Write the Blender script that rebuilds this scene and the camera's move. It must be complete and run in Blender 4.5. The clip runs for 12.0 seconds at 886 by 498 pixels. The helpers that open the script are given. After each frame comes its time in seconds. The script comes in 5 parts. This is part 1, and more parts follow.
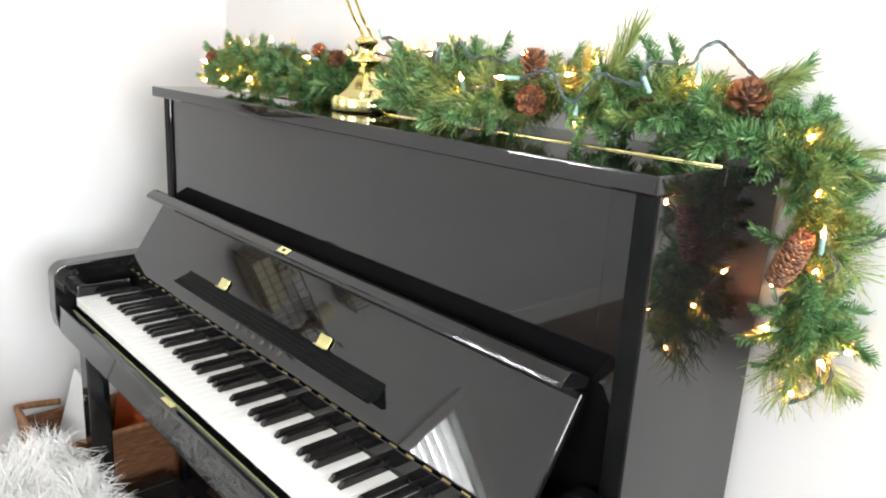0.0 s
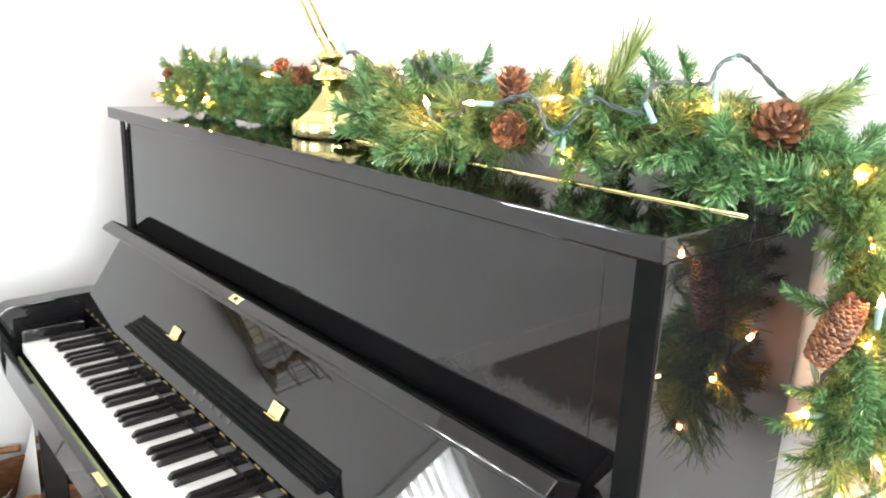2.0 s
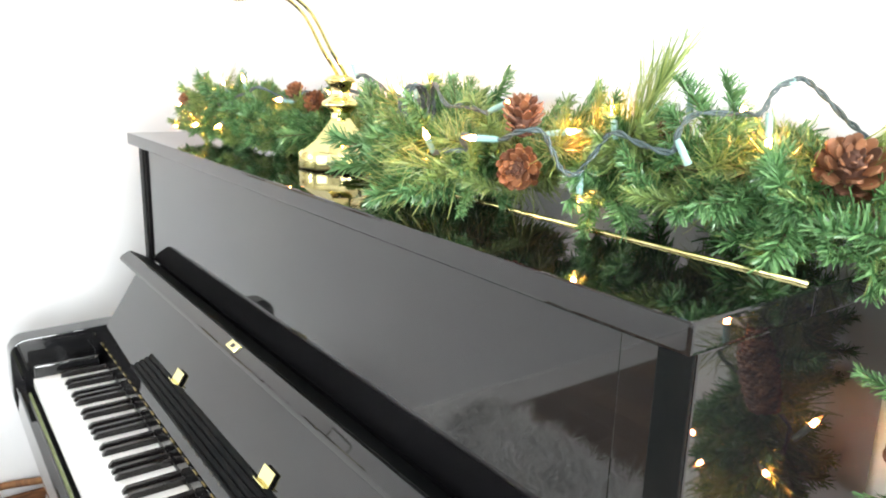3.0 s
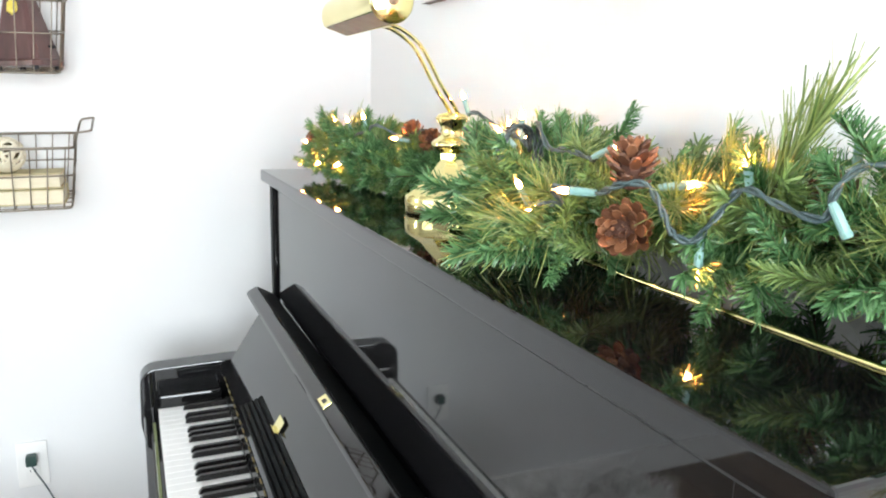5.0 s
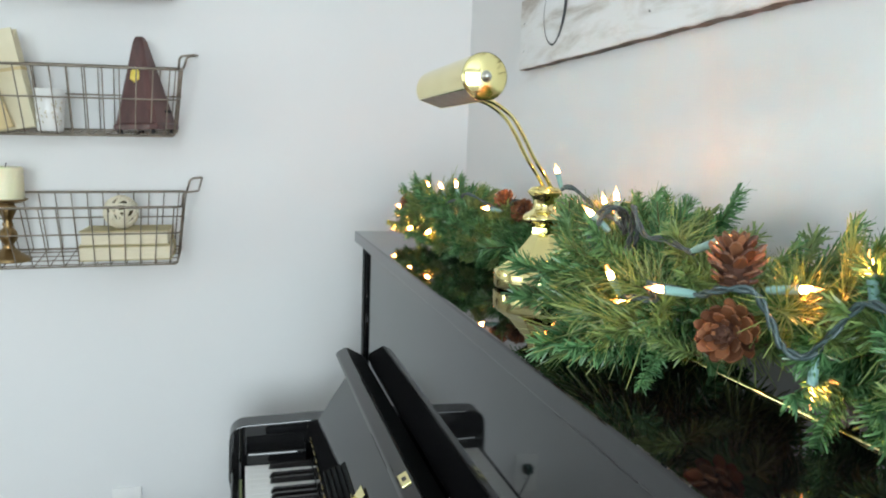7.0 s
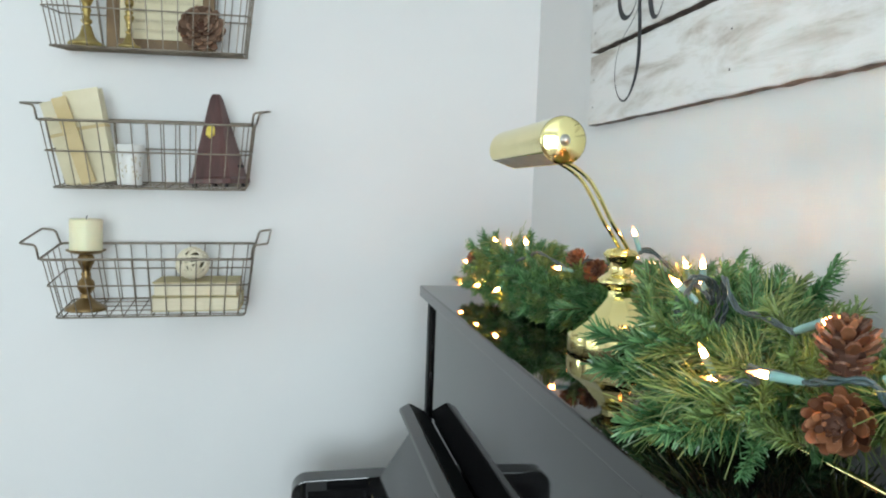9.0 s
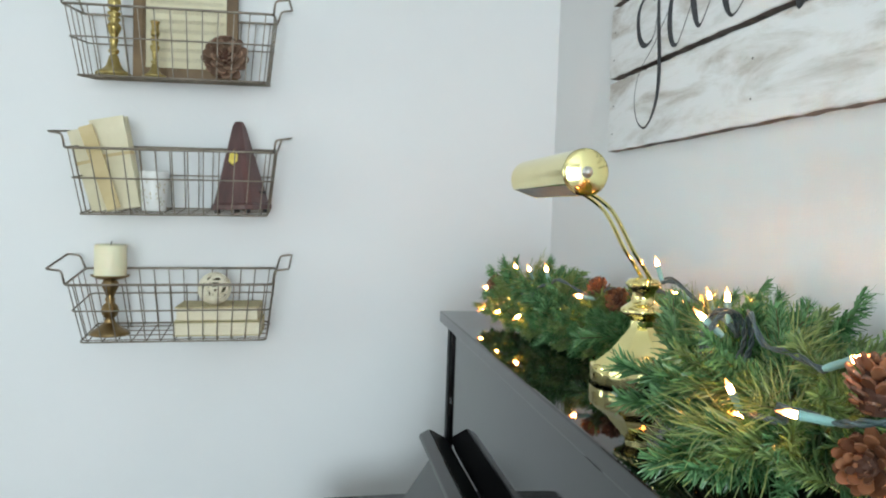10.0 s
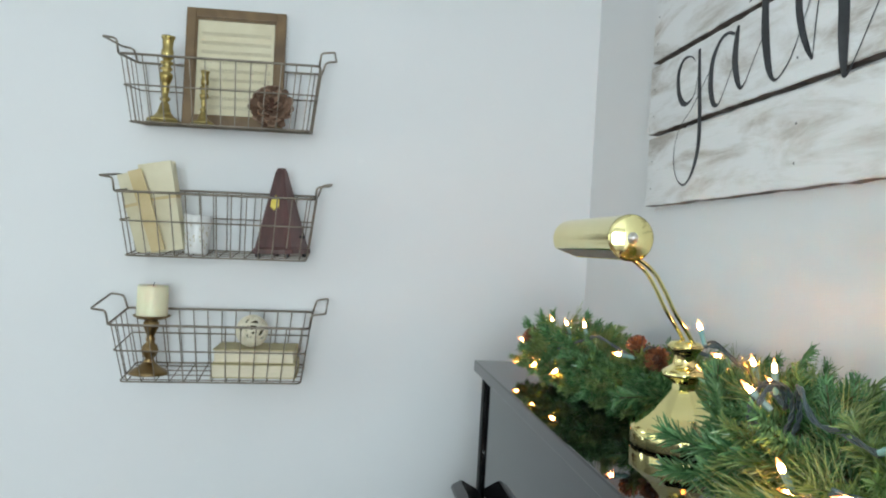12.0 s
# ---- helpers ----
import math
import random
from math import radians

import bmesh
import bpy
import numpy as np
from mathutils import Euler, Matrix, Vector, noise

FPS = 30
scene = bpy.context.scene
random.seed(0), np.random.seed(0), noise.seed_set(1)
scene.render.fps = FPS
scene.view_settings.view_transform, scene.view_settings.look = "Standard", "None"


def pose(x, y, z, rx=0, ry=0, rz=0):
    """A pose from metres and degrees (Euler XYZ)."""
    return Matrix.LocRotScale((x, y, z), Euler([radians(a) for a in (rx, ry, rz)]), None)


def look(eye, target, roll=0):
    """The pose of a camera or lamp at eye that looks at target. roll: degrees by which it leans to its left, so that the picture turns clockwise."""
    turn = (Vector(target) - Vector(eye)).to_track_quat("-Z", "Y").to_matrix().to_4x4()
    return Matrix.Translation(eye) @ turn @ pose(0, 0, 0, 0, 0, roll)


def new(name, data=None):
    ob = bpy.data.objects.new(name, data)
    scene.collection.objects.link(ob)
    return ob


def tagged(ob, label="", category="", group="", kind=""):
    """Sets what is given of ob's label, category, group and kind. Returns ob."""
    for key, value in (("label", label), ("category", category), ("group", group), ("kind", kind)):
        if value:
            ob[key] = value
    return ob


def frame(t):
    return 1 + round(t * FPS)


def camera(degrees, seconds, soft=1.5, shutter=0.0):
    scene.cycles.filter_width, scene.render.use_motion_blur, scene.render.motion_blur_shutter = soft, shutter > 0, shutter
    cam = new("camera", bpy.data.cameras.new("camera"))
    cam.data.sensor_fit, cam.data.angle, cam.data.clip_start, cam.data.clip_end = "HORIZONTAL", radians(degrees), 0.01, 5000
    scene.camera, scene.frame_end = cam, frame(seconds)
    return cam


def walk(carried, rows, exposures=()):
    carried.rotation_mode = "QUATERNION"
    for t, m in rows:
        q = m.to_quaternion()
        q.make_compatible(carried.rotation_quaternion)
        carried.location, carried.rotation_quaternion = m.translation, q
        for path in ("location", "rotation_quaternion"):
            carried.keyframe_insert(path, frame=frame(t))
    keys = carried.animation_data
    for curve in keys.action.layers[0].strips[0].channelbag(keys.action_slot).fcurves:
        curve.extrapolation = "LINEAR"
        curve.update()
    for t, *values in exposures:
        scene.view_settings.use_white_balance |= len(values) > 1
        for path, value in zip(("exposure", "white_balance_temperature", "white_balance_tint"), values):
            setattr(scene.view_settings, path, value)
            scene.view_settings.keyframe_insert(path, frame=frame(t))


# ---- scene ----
cam = camera(62.6, 12.0, soft=2.0)
PATH = [
    (0, (-0.76, -1.99, 1.332), (0.558, -0.575, 0.82), 3.4),
    (0.5, (-0.722, -1.967, 1.332), (0.599, -0.55, 0.832), 3.2),
    (1, (-0.655, -1.94, 1.339), (0.661, -0.524, 0.827), 3.0),
    (1.5, (-0.607, -1.91, 1.343), (0.706, -0.491, 0.832), 2.8),
    (2, (-0.566, -1.877, 1.357), (0.72, -0.432, 0.851), 2.5),
    (2.5, (-0.511, -1.847, 1.372), (0.731, -0.358, 0.881), 1.8),
    (3, (-0.419, -1.813, 1.372), (0.739, -0.253, 0.897), 1.8),
    (3.5, (-0.354, -1.774, 1.37), (0.679, -0.127, 0.9), 2.0),
    (3.7, (-0.334, -1.76, 1.37), (0.642, -0.076, 0.91), 1.8),
    (5.3, (-0.274, -1.731, 1.381), (0.461, 0.088, 0.992), 1.5),
    (5.5, (-0.268, -1.724, 1.384), (0.431, 0.11, 0.999), 1.6),
    (6, (-0.262, -1.724, 1.387), (0.361, 0.142, 1.026), 1.7),
    (6.5, (-0.261, -1.719, 1.401), (0.303, 0.173, 1.077), 1.8),
    (7, (-0.26, -1.712, 1.407), (0.274, 0.196, 1.138), 1.9),
    (9, (-0.279, -1.688, 1.428), (0.105, 0.269, 1.276), 2.1),
    (9.5, (-0.283, -1.689, 1.434), (0.085, 0.273, 1.308), 1.9),
    (10, (-0.288, -1.691, 1.442), (0.05, 0.277, 1.342), 2.0),
    (10.5, (-0.292, -1.693, 1.448), (0.026, 0.28, 1.374), 2.5),
    (11, (-0.298, -1.695, 1.457), (-0.001, 0.283, 1.408), 2.7),
    (11.5, (-0.305, -1.696, 1.463), (-0.028, 0.284, 1.44), 3.1),
    (12, (-0.314, -1.701, 1.47), (-0.053, 0.281, 1.468), 3.3),
]
EXPOSURES = [(0.0, 0.72, 6900, 13), (2.5, 1.18, 6850, 12), (3.5, 1.15, 6700, 11), (5.5, 0.36, 6450, 8), (6.0, 0.20, 6370, 6), (6.5, 0.05, 6300, 5), (7.0, -0.17, 6270, 4), (9.5, -0.21, 6200, 2.5), (12.0, -0.38, 6150, 2.5)]
walk(cam, [(t, look(eye, target, roll)) for t, eye, target, roll in PATH], EXPOSURES)

# ---- world, light ----
world = bpy.data.worlds.new("world")
scene.world = world
world.use_nodes = True
_sky = world.node_tree.nodes.new("ShaderNodeTexSky")
_sky.sky_type, _sky.sun_disc = "NISHITA", False
_sky.sun_elevation, _sky.sun_rotation = radians(35), radians(250)
world.node_tree.links.new(_sky.outputs[0], world.node_tree.nodes["Background"].inputs[0])
world.node_tree.nodes["Background"].inputs[1].default_value = 0.12


def window_light(name, m, w, h, power, colour):
    data = bpy.data.lights.new(name, "AREA")
    data.shape, data.size, data.size_y, data.energy, data.color = "RECTANGLE", w, h, power, colour
    ob = new(name, data)
    ob.matrix_world = m
    return ob


WX, NY = 0.368, 0.312          # east wall and north wall
EX, SY, CZ = -4.2, -4.6, 2.75  # west wall, south wall, ceiling
DAY = (0.88, 0.95, 1.0)
window_light("window_light_west", pose(EX + 0.03, -1.6, 1.45, 0, -90, 0), 1.5, 2.2, 26, DAY)
window_light("window_light_south", pose(-0.70, SY + 0.03, 1.45, 90, 0, 0), 2.0, 1.5, 124, DAY)
window_light("window_light_north", pose(-2.275, NY + 0.12, 1.435, -90, 0, 0), 0.95, 0.6, 62, DAY)


# ---- materials ----
def mat(name, colour=(0.5, 0.5, 0.5), rough=0.5, metal=0.0, **kw):
    m = bpy.data.materials.new(name)
    m.use_nodes = True
    b = m.node_tree.nodes["Principled BSDF"]
    b.inputs["Base Color"].default_value = (*colour, 1)
    b.inputs["Roughness"].default_value, b.inputs["Metallic"].default_value = rough, metal
    for key, value in kw.items():
        b.inputs[key.replace("_", " ")].default_value = value
    return m


def node(m, kind, **kw):
    n = m.node_tree.nodes.new(kind)
    for key, value in kw.items():
        n.inputs[key].default_value = value
    return n


def link(m, a, b):
    m.node_tree.links.new(a, b)


def vary(m, low, high, scale=8.0, detail=5.0, stretch=(1, 1, 1), bump=0.0, bump_scale=200.0, lo=0.3, hi=0.7, rough=None, distort=0.0):
    """Base colour between two tones by noise, with fine relief and varied gloss."""
    bsdf = m.node_tree.nodes["Principled BSDF"]
    co = m.node_tree.nodes.new("ShaderNodeTexCoord")
    mp = node(m, "ShaderNodeMapping", Scale=stretch)
    link(m, co.outputs["Object"], mp.inputs["Vector"])
    n = node(m, "ShaderNodeTexNoise", Scale=scale, Detail=detail, Distortion=distort)
    link(m, mp.outputs[0], n.inputs["Vector"])
    r = m.node_tree.nodes.new("ShaderNodeValToRGB")
    r.color_ramp.elements[0].position, r.color_ramp.elements[1].position = lo, hi
    r.color_ramp.elements[0].color, r.color_ramp.elements[1].color = (*low, 1), (*high, 1)
    link(m, n.outputs["Fac"], r.inputs[0])
    link(m, r.outputs[0], bsdf.inputs["Base Color"])
    if rough:
        mr = node(m, "ShaderNodeMapRange")
        mr.inputs["To Min"].default_value, mr.inputs["To Max"].default_value = rough
        link(m, n.outputs["Fac"], mr.inputs[0])
        link(m, mr.outputs[0], bsdf.inputs["Roughness"])
    if bump:
        n2 = node(m, "ShaderNodeTexNoise", Scale=bump_scale, Detail=3.0)
        link(m, mp.outputs[0], n2.inputs["Vector"])
        b = node(m, "ShaderNodeBump", Strength=bump, Distance=0.002)
        link(m, n2.outputs["Fac"], b.inputs["Height"])
        link(m, b.outputs[0], bsdf.inputs["Normal"])
    return m


def random_tone(m, low, high):
    """Base colour that differs from piece to piece."""
    bsdf = m.node_tree.nodes["Principled BSDF"]
    info = m.node_tree.nodes.new("ShaderNodeObjectInfo")
    geo = m.node_tree.nodes.new("ShaderNodeNewGeometry")
    add = m.node_tree.nodes.new("ShaderNodeMath")
    add.operation = "ADD"
    frac = m.node_tree.nodes.new("ShaderNodeMath")
    frac.operation = "FRACT"
    link(m, info.outputs["Random"], add.inputs[0])
    link(m, geo.outputs["Random Per Island"], add.inputs[1])
    link(m, add.outputs[0], frac.inputs[0])
    r = m.node_tree.nodes.new("ShaderNodeValToRGB")
    r.color_ramp.elements[0].color, r.color_ramp.elements[1].color = (*low, 1), (*high, 1)
    link(m, frac.outputs[0], r.inputs[0])
    link(m, r.outputs[0], bsdf.inputs["Base Color"])
    return m


def thin(m, amount, tint):
    """Lets light through thin blades and hair."""
    t = node(m, "ShaderNodeBsdfTranslucent", Color=(*tint, 1))
    mix = node(m, "ShaderNodeMixShader", Fac=amount)
    link(m, m.node_tree.nodes["Principled BSDF"].outputs[0], mix.inputs[1])
    link(m, t.outputs[0], mix.inputs[2])
    link(m, mix.outputs[0], m.node_tree.nodes["Material Output"].inputs["Surface"])
    return m


WALL = vary(mat("wall_paint", rough=0.62), (0.70, 0.71, 0.71), (0.74, 0.745, 0.745), 1.2, bump=0.10, bump_scale=260)
CEIL = vary(mat("ceiling_paint", rough=0.8), (0.78, 0.78, 0.77), (0.82, 0.82, 0.81), 2, bump=0.1)
TRIM = vary(mat("trim_paint", rough=0.35), (0.78, 0.78, 0.77), (0.82, 0.82, 0.80), 5)
BLACK = vary(mat("black_polyester", rough=0.03, Specular_IOR_Level=0.56), (0.0035, 0.0035, 0.004), (0.006, 0.006, 0.0065), 3, rough=(0.02, 0.045))
SATIN = vary(mat("black_satin", rough=0.35), (0.006, 0.006, 0.006), (0.012, 0.012, 0.012), 20)
MATTE = vary(mat("black_matte", rough=0.4, Specular_IOR_Level=0.04), (0.003, 0.004, 0.004), (0.007, 0.007, 0.007), 20)
EBONY = vary(mat("black_key_plastic", rough=0.22), (0.008, 0.007, 0.007), (0.014, 0.012, 0.012), 60)
IVORY = vary(mat("white_key_plastic", rough=0.18), (0.85, 0.845, 0.82), (0.88, 0.875, 0.85), 25)
BRASS = vary(mat("polished_brass", metal=1.0), (0.80, 0.70, 0.29), (0.90, 0.82, 0.42), 9, rough=(0.05, 0.13))
OLDBRASS = vary(mat("aged_brass", metal=1.0), (0.27, 0.20, 0.065), (0.52, 0.42, 0.17), 14, rough=(0.2, 0.42), bump=0.15, bump_scale=120)
STEEL = vary(mat("screw_steel", metal=1.0), (0.5, 0.5, 0.48), (0.7, 0.7, 0.68), 40, rough=(0.2, 0.35))
DULLGREY = vary(mat("dull_grey_metal", metal=0.5), (0.26, 0.26, 0.25), (0.36, 0.36, 0.35), 30, rough=(0.5, 0.65))
# colour of the reflection seen along the fronts of the white keys
KEY_REFLECTION = vary(mat("key_edge_strip", rough=0.95), (0.20, 0.24, 0.10), (0.28, 0.32, 0.16), 80, bump=0.4)
WIRE = vary(mat("basket_wire", metal=0.85), (0.17, 0.145, 0.115), (0.30, 0.26, 0.21), 30, rough=(0.35, 0.55), bump=0.2)
MARK = vary(mat("dull_inlay", rough=0.35, metal=0.4), (0.055, 0.052, 0.045), (0.09, 0.085, 0.07), 90)
WOODFLOOR = random_tone(mat("floor_oak", rough=0.3), (0.10, 0.058, 0.032), (0.20, 0.12, 0.068))
RATTAN = vary(mat("brown_wood", rough=0.5), (0.16, 0.065, 0.022), (0.34, 0.16, 0.06), 6, stretch=(12, 1, 1), bump=0.3)


# ---- mesh helpers ----
def part(name, bm, material, parent=None, label="", smooth=False):
    me = bpy.data.meshes.new(name)
    bmesh.ops.recalc_face_normals(bm, faces=bm.faces)
    bm.to_mesh(me)
    bm.free()
    for m in material if isinstance(material, (list, tuple)) else [material]:
        me.materials.append(m)
    if smooth:
        me.shade_smooth()
    ob = new(name, me)
    if parent:
        ob.parent = parent
    if label:
        ob["label"] = label
    return ob


def thing(name, label, category, m=None, group="", kind=""):
    ob = new(name)
    ob.empty_display_size = 0.05
    if m:
        ob.matrix_world = m
    return tagged(ob, label, category, group, kind)


def bevelled(bm, width, segments=2):
    if width:
        bmesh.ops.bevel(bm, geom=bm.edges[:], offset=width, segments=segments, affect="EDGES", profile=0.6)
    return bm


def box(x0, x1, y0, y1, z0, z1, bev=0.0, bm=None, seg=2):
    own = bm is None
    b = bmesh.new()
    bmesh.ops.create_cube(b, size=1)
    for v in b.verts:
        v.co = Vector((x0 + (v.co.x + 0.5) * (x1 - x0), y0 + (v.co.y + 0.5) * (y1 - y0), z0 + (v.co.z + 0.5) * (z1 - z0)))
    bevelled(b, bev, seg)
    return b if own else merge(bm, b)


def merge(bm, other, m=None):
    if m is not None:
        bmesh.ops.transform(other, matrix=m, verts=other.verts)
    me = bpy.data.meshes.new("tmp")
    other.to_mesh(me)
    other.free()
    bm.from_mesh(me)
    bpy.data.meshes.remove(me)
    return bm


def extrude_xz(profile, y0, y1, bev=0.0, seg=2):
    """A solid whose section in x and z is profile, from y0 to y1."""
    bm = bmesh.new()
    a = [bm.verts.new((x, y0, z)) for x, z in profile]
    b = [bm.verts.new((x, y1, z)) for x, z in profile]
    n = len(profile)
    bm.faces.new(a)
    bm.faces.new(b[::-1])
    for i in range(n):
        bm.faces.new((a[i], b[i], b[(i + 1) % n], a[(i + 1) % n]))
    bmesh.ops.recalc_face_normals(bm, faces=bm.faces)
    return bevelled(bm, bev, seg)


def lathe(profile, steps=32, bm=None):
    """Turned about z from (radius, height) pairs."""
    bm = bm or bmesh.new()
    rings = []
    for r, z in profile:
        if r < 1e-5:
            rings.append([bm.verts.new((0, 0, z))])
        else:
            rings.append([bm.verts.new((r * math.cos(math.tau * i / steps), r * math.sin(math.tau * i / steps), z)) for i in range(steps)])
    for a, b in zip(rings, rings[1:]):
        for i in range(steps):
            j = (i + 1) % steps
            if len(a) == 1 and len(b) == 1:
                continue
            if len(a) == 1:
                bm.faces.new((a[0], b[j], b[i]))
            elif len(b) == 1:
                bm.faces.new((a[i], a[j], b[0]))
            else:
                bm.faces.new((a[i], a[j], b[j], b[i]))
    return bm


def tube(points, r, steps=8, bm=None, closed=False, r2=None):
    """A round bar along points."""
    bm = bm or bmesh.new()
    pts = [Vector(p) for p in points]
    n = len(pts)
    rings = []
    up = None
    for i, p in enumerate(pts):
        if closed:
            d = (pts[(i + 1) % n] - pts[i - 1]).normalized()
        else:
            d = (pts[min(i + 1, n - 1)] - pts[max(i - 1, 0)]).normalized()
        if up is None:
            up = d.orthogonal().normalized()
        else:
            up = (up - d * up.dot(d))
            up = up.normalized() if up.length > 1e-6 else d.orthogonal().normalized()
        side = d.cross(up)
        rr = r if r2 is None else r + (r2 - r) * i / max(1, n - 1)
        rings.append([bm.verts.new(p + rr * (up * math.cos(math.tau * k / steps) + side * math.sin(math.tau * k / steps))) for k in range(steps)])
    for a, b in list(zip(rings, rings[1:])) + ([(rings[-1], rings[0])] if closed else []):
        for k in range(steps):
            bm.faces.new((a[k], a[(k + 1) % steps], b[(k + 1) % steps], b[k]))
    if not closed:
        bm.faces.new(rings[0][::-1])
        bm.faces.new(rings[-1])
    return bm


def curve_points(pts, per=6):
    """Catmull-Rom through points."""
    p = [Vector(q) for q in pts]
    p = [2 * p[0] - p[1]] + p + [2 * p[-1] - p[-2]]
    out = []
    for i in range(1, len(p) - 2):
        for k in range(per):
            t = k / per
            a, b, c, d = p[i - 1:i + 3]
            out.append(0.5 * ((2 * b) + (c - a) * t + (2 * a - 5 * b + 4 * c - d) * t * t + (3 * b - a - 3 * c + d) * t ** 3))
    return out + [p[-2]]


# ---- room ----
def wall_with_opening(name, axis, at, thick, a0, a1, z1, openings, label):
    """A wall across x or y with rectangular openings (lo, hi, sill, head), cut into solid stretches."""
    bm = bmesh.new()
    cuts = sorted({a0, a1, *(v for o in openings for v in o[:2])})
    for lo, hi in zip(cuts, cuts[1:]):
        hole = next((o for o in openings if o[0] <= lo and hi <= o[1]), None)
        for z_lo, z_hi in ([(0, hole[2]), (hole[3], z1)] if hole else [(0, z1)]):
            if axis == "y":
                box(lo, hi, min(at, at + thick), max(at, at + thick), z_lo, z_hi, bm=bm)
            else:
                box(min(at, at + thick), max(at, at + thick), lo, hi, z_lo, z_hi, bm=bm)
    bmesh.ops.remove_doubles(bm, verts=bm.verts, dist=1e-5)
    return tagged(part(name, bm, WALL), label, "wall", kind="structure")


wall_with_opening("wall_north", "y", NY, 0.14, EX - 0.14, WX + 0.14, CZ, [(-2.79, -1.76, 1.12, 1.75)], "pale grey painted wall with the wire baskets")
wall_with_opening("wall_east", "x", WX, 0.14, SY, NY, CZ, [], "pale grey painted wall behind the piano")
wall_with_opening("wall_west", "x", EX, -0.14, SY, NY, CZ, [(-2.7, -0.5, 0.7, 2.2)], "pale grey painted wall with a wide window")
wall_with_opening("wall_south", "y", SY, -0.14, EX - 0.14, WX + 0.14, CZ, [(-1.70, 0.30, 0.7, 2.2)], "pale grey painted wall with a window")
tagged(part("ceiling", box(EX - 0.14, WX + 0.14, SY - 0.14, NY + 0.14, CZ, CZ + 0.12), CEIL), "white painted flat ceiling", "ceiling", kind="structure")
floor = tagged(part("floor", box(EX - 0.14, WX + 0.14, SY - 0.14, NY + 0.14, -0.16, -0.012), RATTAN), "brown oak plank floor", "floor", kind="structure")

# ---- piano ----
LEN, TOP = 1.537, 1.21
piano = thing("upright_piano", "glossy black upright piano with the fallboard open, against the wall", "piano")


def build_piano():
    # lid in two leaves with a brass hinge strip between
    lid = part("lid", box(0, 0.1665, -LEN, 0, TOP - 0.026, TOP, 0.0035, seg=3), BLACK, piano, "glossy black lid")
    part("lid_rear_leaf", box(0.1675, 0.352, -LEN, 0, TOP - 0.026, TOP, 0.002), BLACK, piano)
    hinge = tube([(0.167, -LEN + 0.008, TOP + 0.0006), (0.167, -0.008, TOP + 0.0006)], 0.0026, 10)
    part("lid_hinge", hinge, BRASS, lid, "long brass hinge strip", smooth=True)
    # sides with rounded front edge
    for y0, y1 in ((-LEN + 0.003, -LEN + 0.036), (-0.078, -0.048)):
        side = part("side_panel", box(0.0155, 0.345, y0, y1, 0.0, TOP - 0.0262, 0.002), BLACK, piano)
        # low-gloss strip added over the front edge so that it shows darker
        part("front_edge", box(0.012, 0.0153, y0 + 0.001, y1 - 0.001, 0.59, TOP - 0.0264, 0.001), MATTE, side, "matt black strip laid over the front edge")
    part("back_frame", box(0.30, 0.34, -LEN + 0.043, -0.079, 0.05, TOP - 0.03), SATIN, piano)
    # upper front panel with its stiles, set between the sides
    part("upper_panel", box(0.0195, 0.04, -LEN + 0.0746, -0.0785, 0.70, TOP - 0.0265, 0.0006), BLACK, piano, "mirror-black upper front panel")
    for y0, y1 in ((-LEN + 0.0365, -LEN + 0.0744),):
        part("stile", box(0.0193, 0.045, y0, y1, 0.70, TOP - 0.0268, 0.0008), BLACK, piano)
    part("lower_panel", box(0.02, 0.04, -LEN + 0.043, -0.079, 0.06, 0.585, 0.002), BLACK, piano)
    part("toe_rail", box(0.0, 0.04, -LEN + 0.043, -0.079, 0.0, 0.059, 0.002), BLACK, piano)
    part("key_bed", box(-0.262, 0.018, -LEN + 0.031, -0.031, 0.595, 0.655, 0.003), BLACK, piano)
    # arms with a rounded front
    prof = [(0.003, 0.590), (0.003, 0.772), (-0.10, 0.772), (-0.252, 0.768)]
    for k in range(1, 8):
        a = math.pi / 2 * k / 8
        prof.append((-0.252 - 0.036 * math.sin(a), 0.732 + 0.036 * math.cos(a)))
    prof += [(-0.288, 0.732), (-0.290, 0.640), (-0.284, 0.600), (-0.276, 0.590)]
    for y0, y1 in ((-0.0585, -0.0015), (-LEN + 0.0015, -LEN + 0.0585)):
        part("arm", extrude_xz(prof, y0, y1, 0.003, 2), BLACK, piano, "rounded glossy black arm")
    for y0, y1 in ((-0.112, -0.0595), (-LEN + 0.0595, -LEN + 0.194)):
        part("key_block", box(-0.250, -0.118, y0, y1, 0.656, 0.722, 0.004), BLACK, piano)
    # keyslip with its lock plate
    slip = part("key_slip", box(-0.284, -0.2665, -LEN + 0.06, -0.06, 0.592, 0.6685, 0.004), BLACK, piano)
    # solid strip drawn in place of the green reflection between keys and slip
    part("reflection_strip", box(-0.2655, -0.2605, -LEN + 0.195, -0.113, 0.656, 0.664), KEY_REFLECTION, piano, "yellow-green strip standing in for a reflection at the key fronts")
    part("lock_plate", box(-0.280, -0.2690, -0.757, -0.707, 0.6680, 0.6700, 0.0005), BRASS, slip, "small brass lock plate")
    # legs
    for y0, y1 in ((-0.085, -0.03), (-LEN + 0.03, -LEN + 0.085)):
        leg = part("leg", box(-0.235, -0.18, y0, y1, 0.075, 0.589, 0.004), BLACK, piano)
        part("toe_block", box(-0.245, -0.001, y0 - 0.004, y1 + 0.004, 0.0, 0.074, 0.006), BLACK, piano)
    # keys
    w = 0.0235
    y_first = -0.113
    whites, blacks = [], []
    naturals = "ABCDEFG"
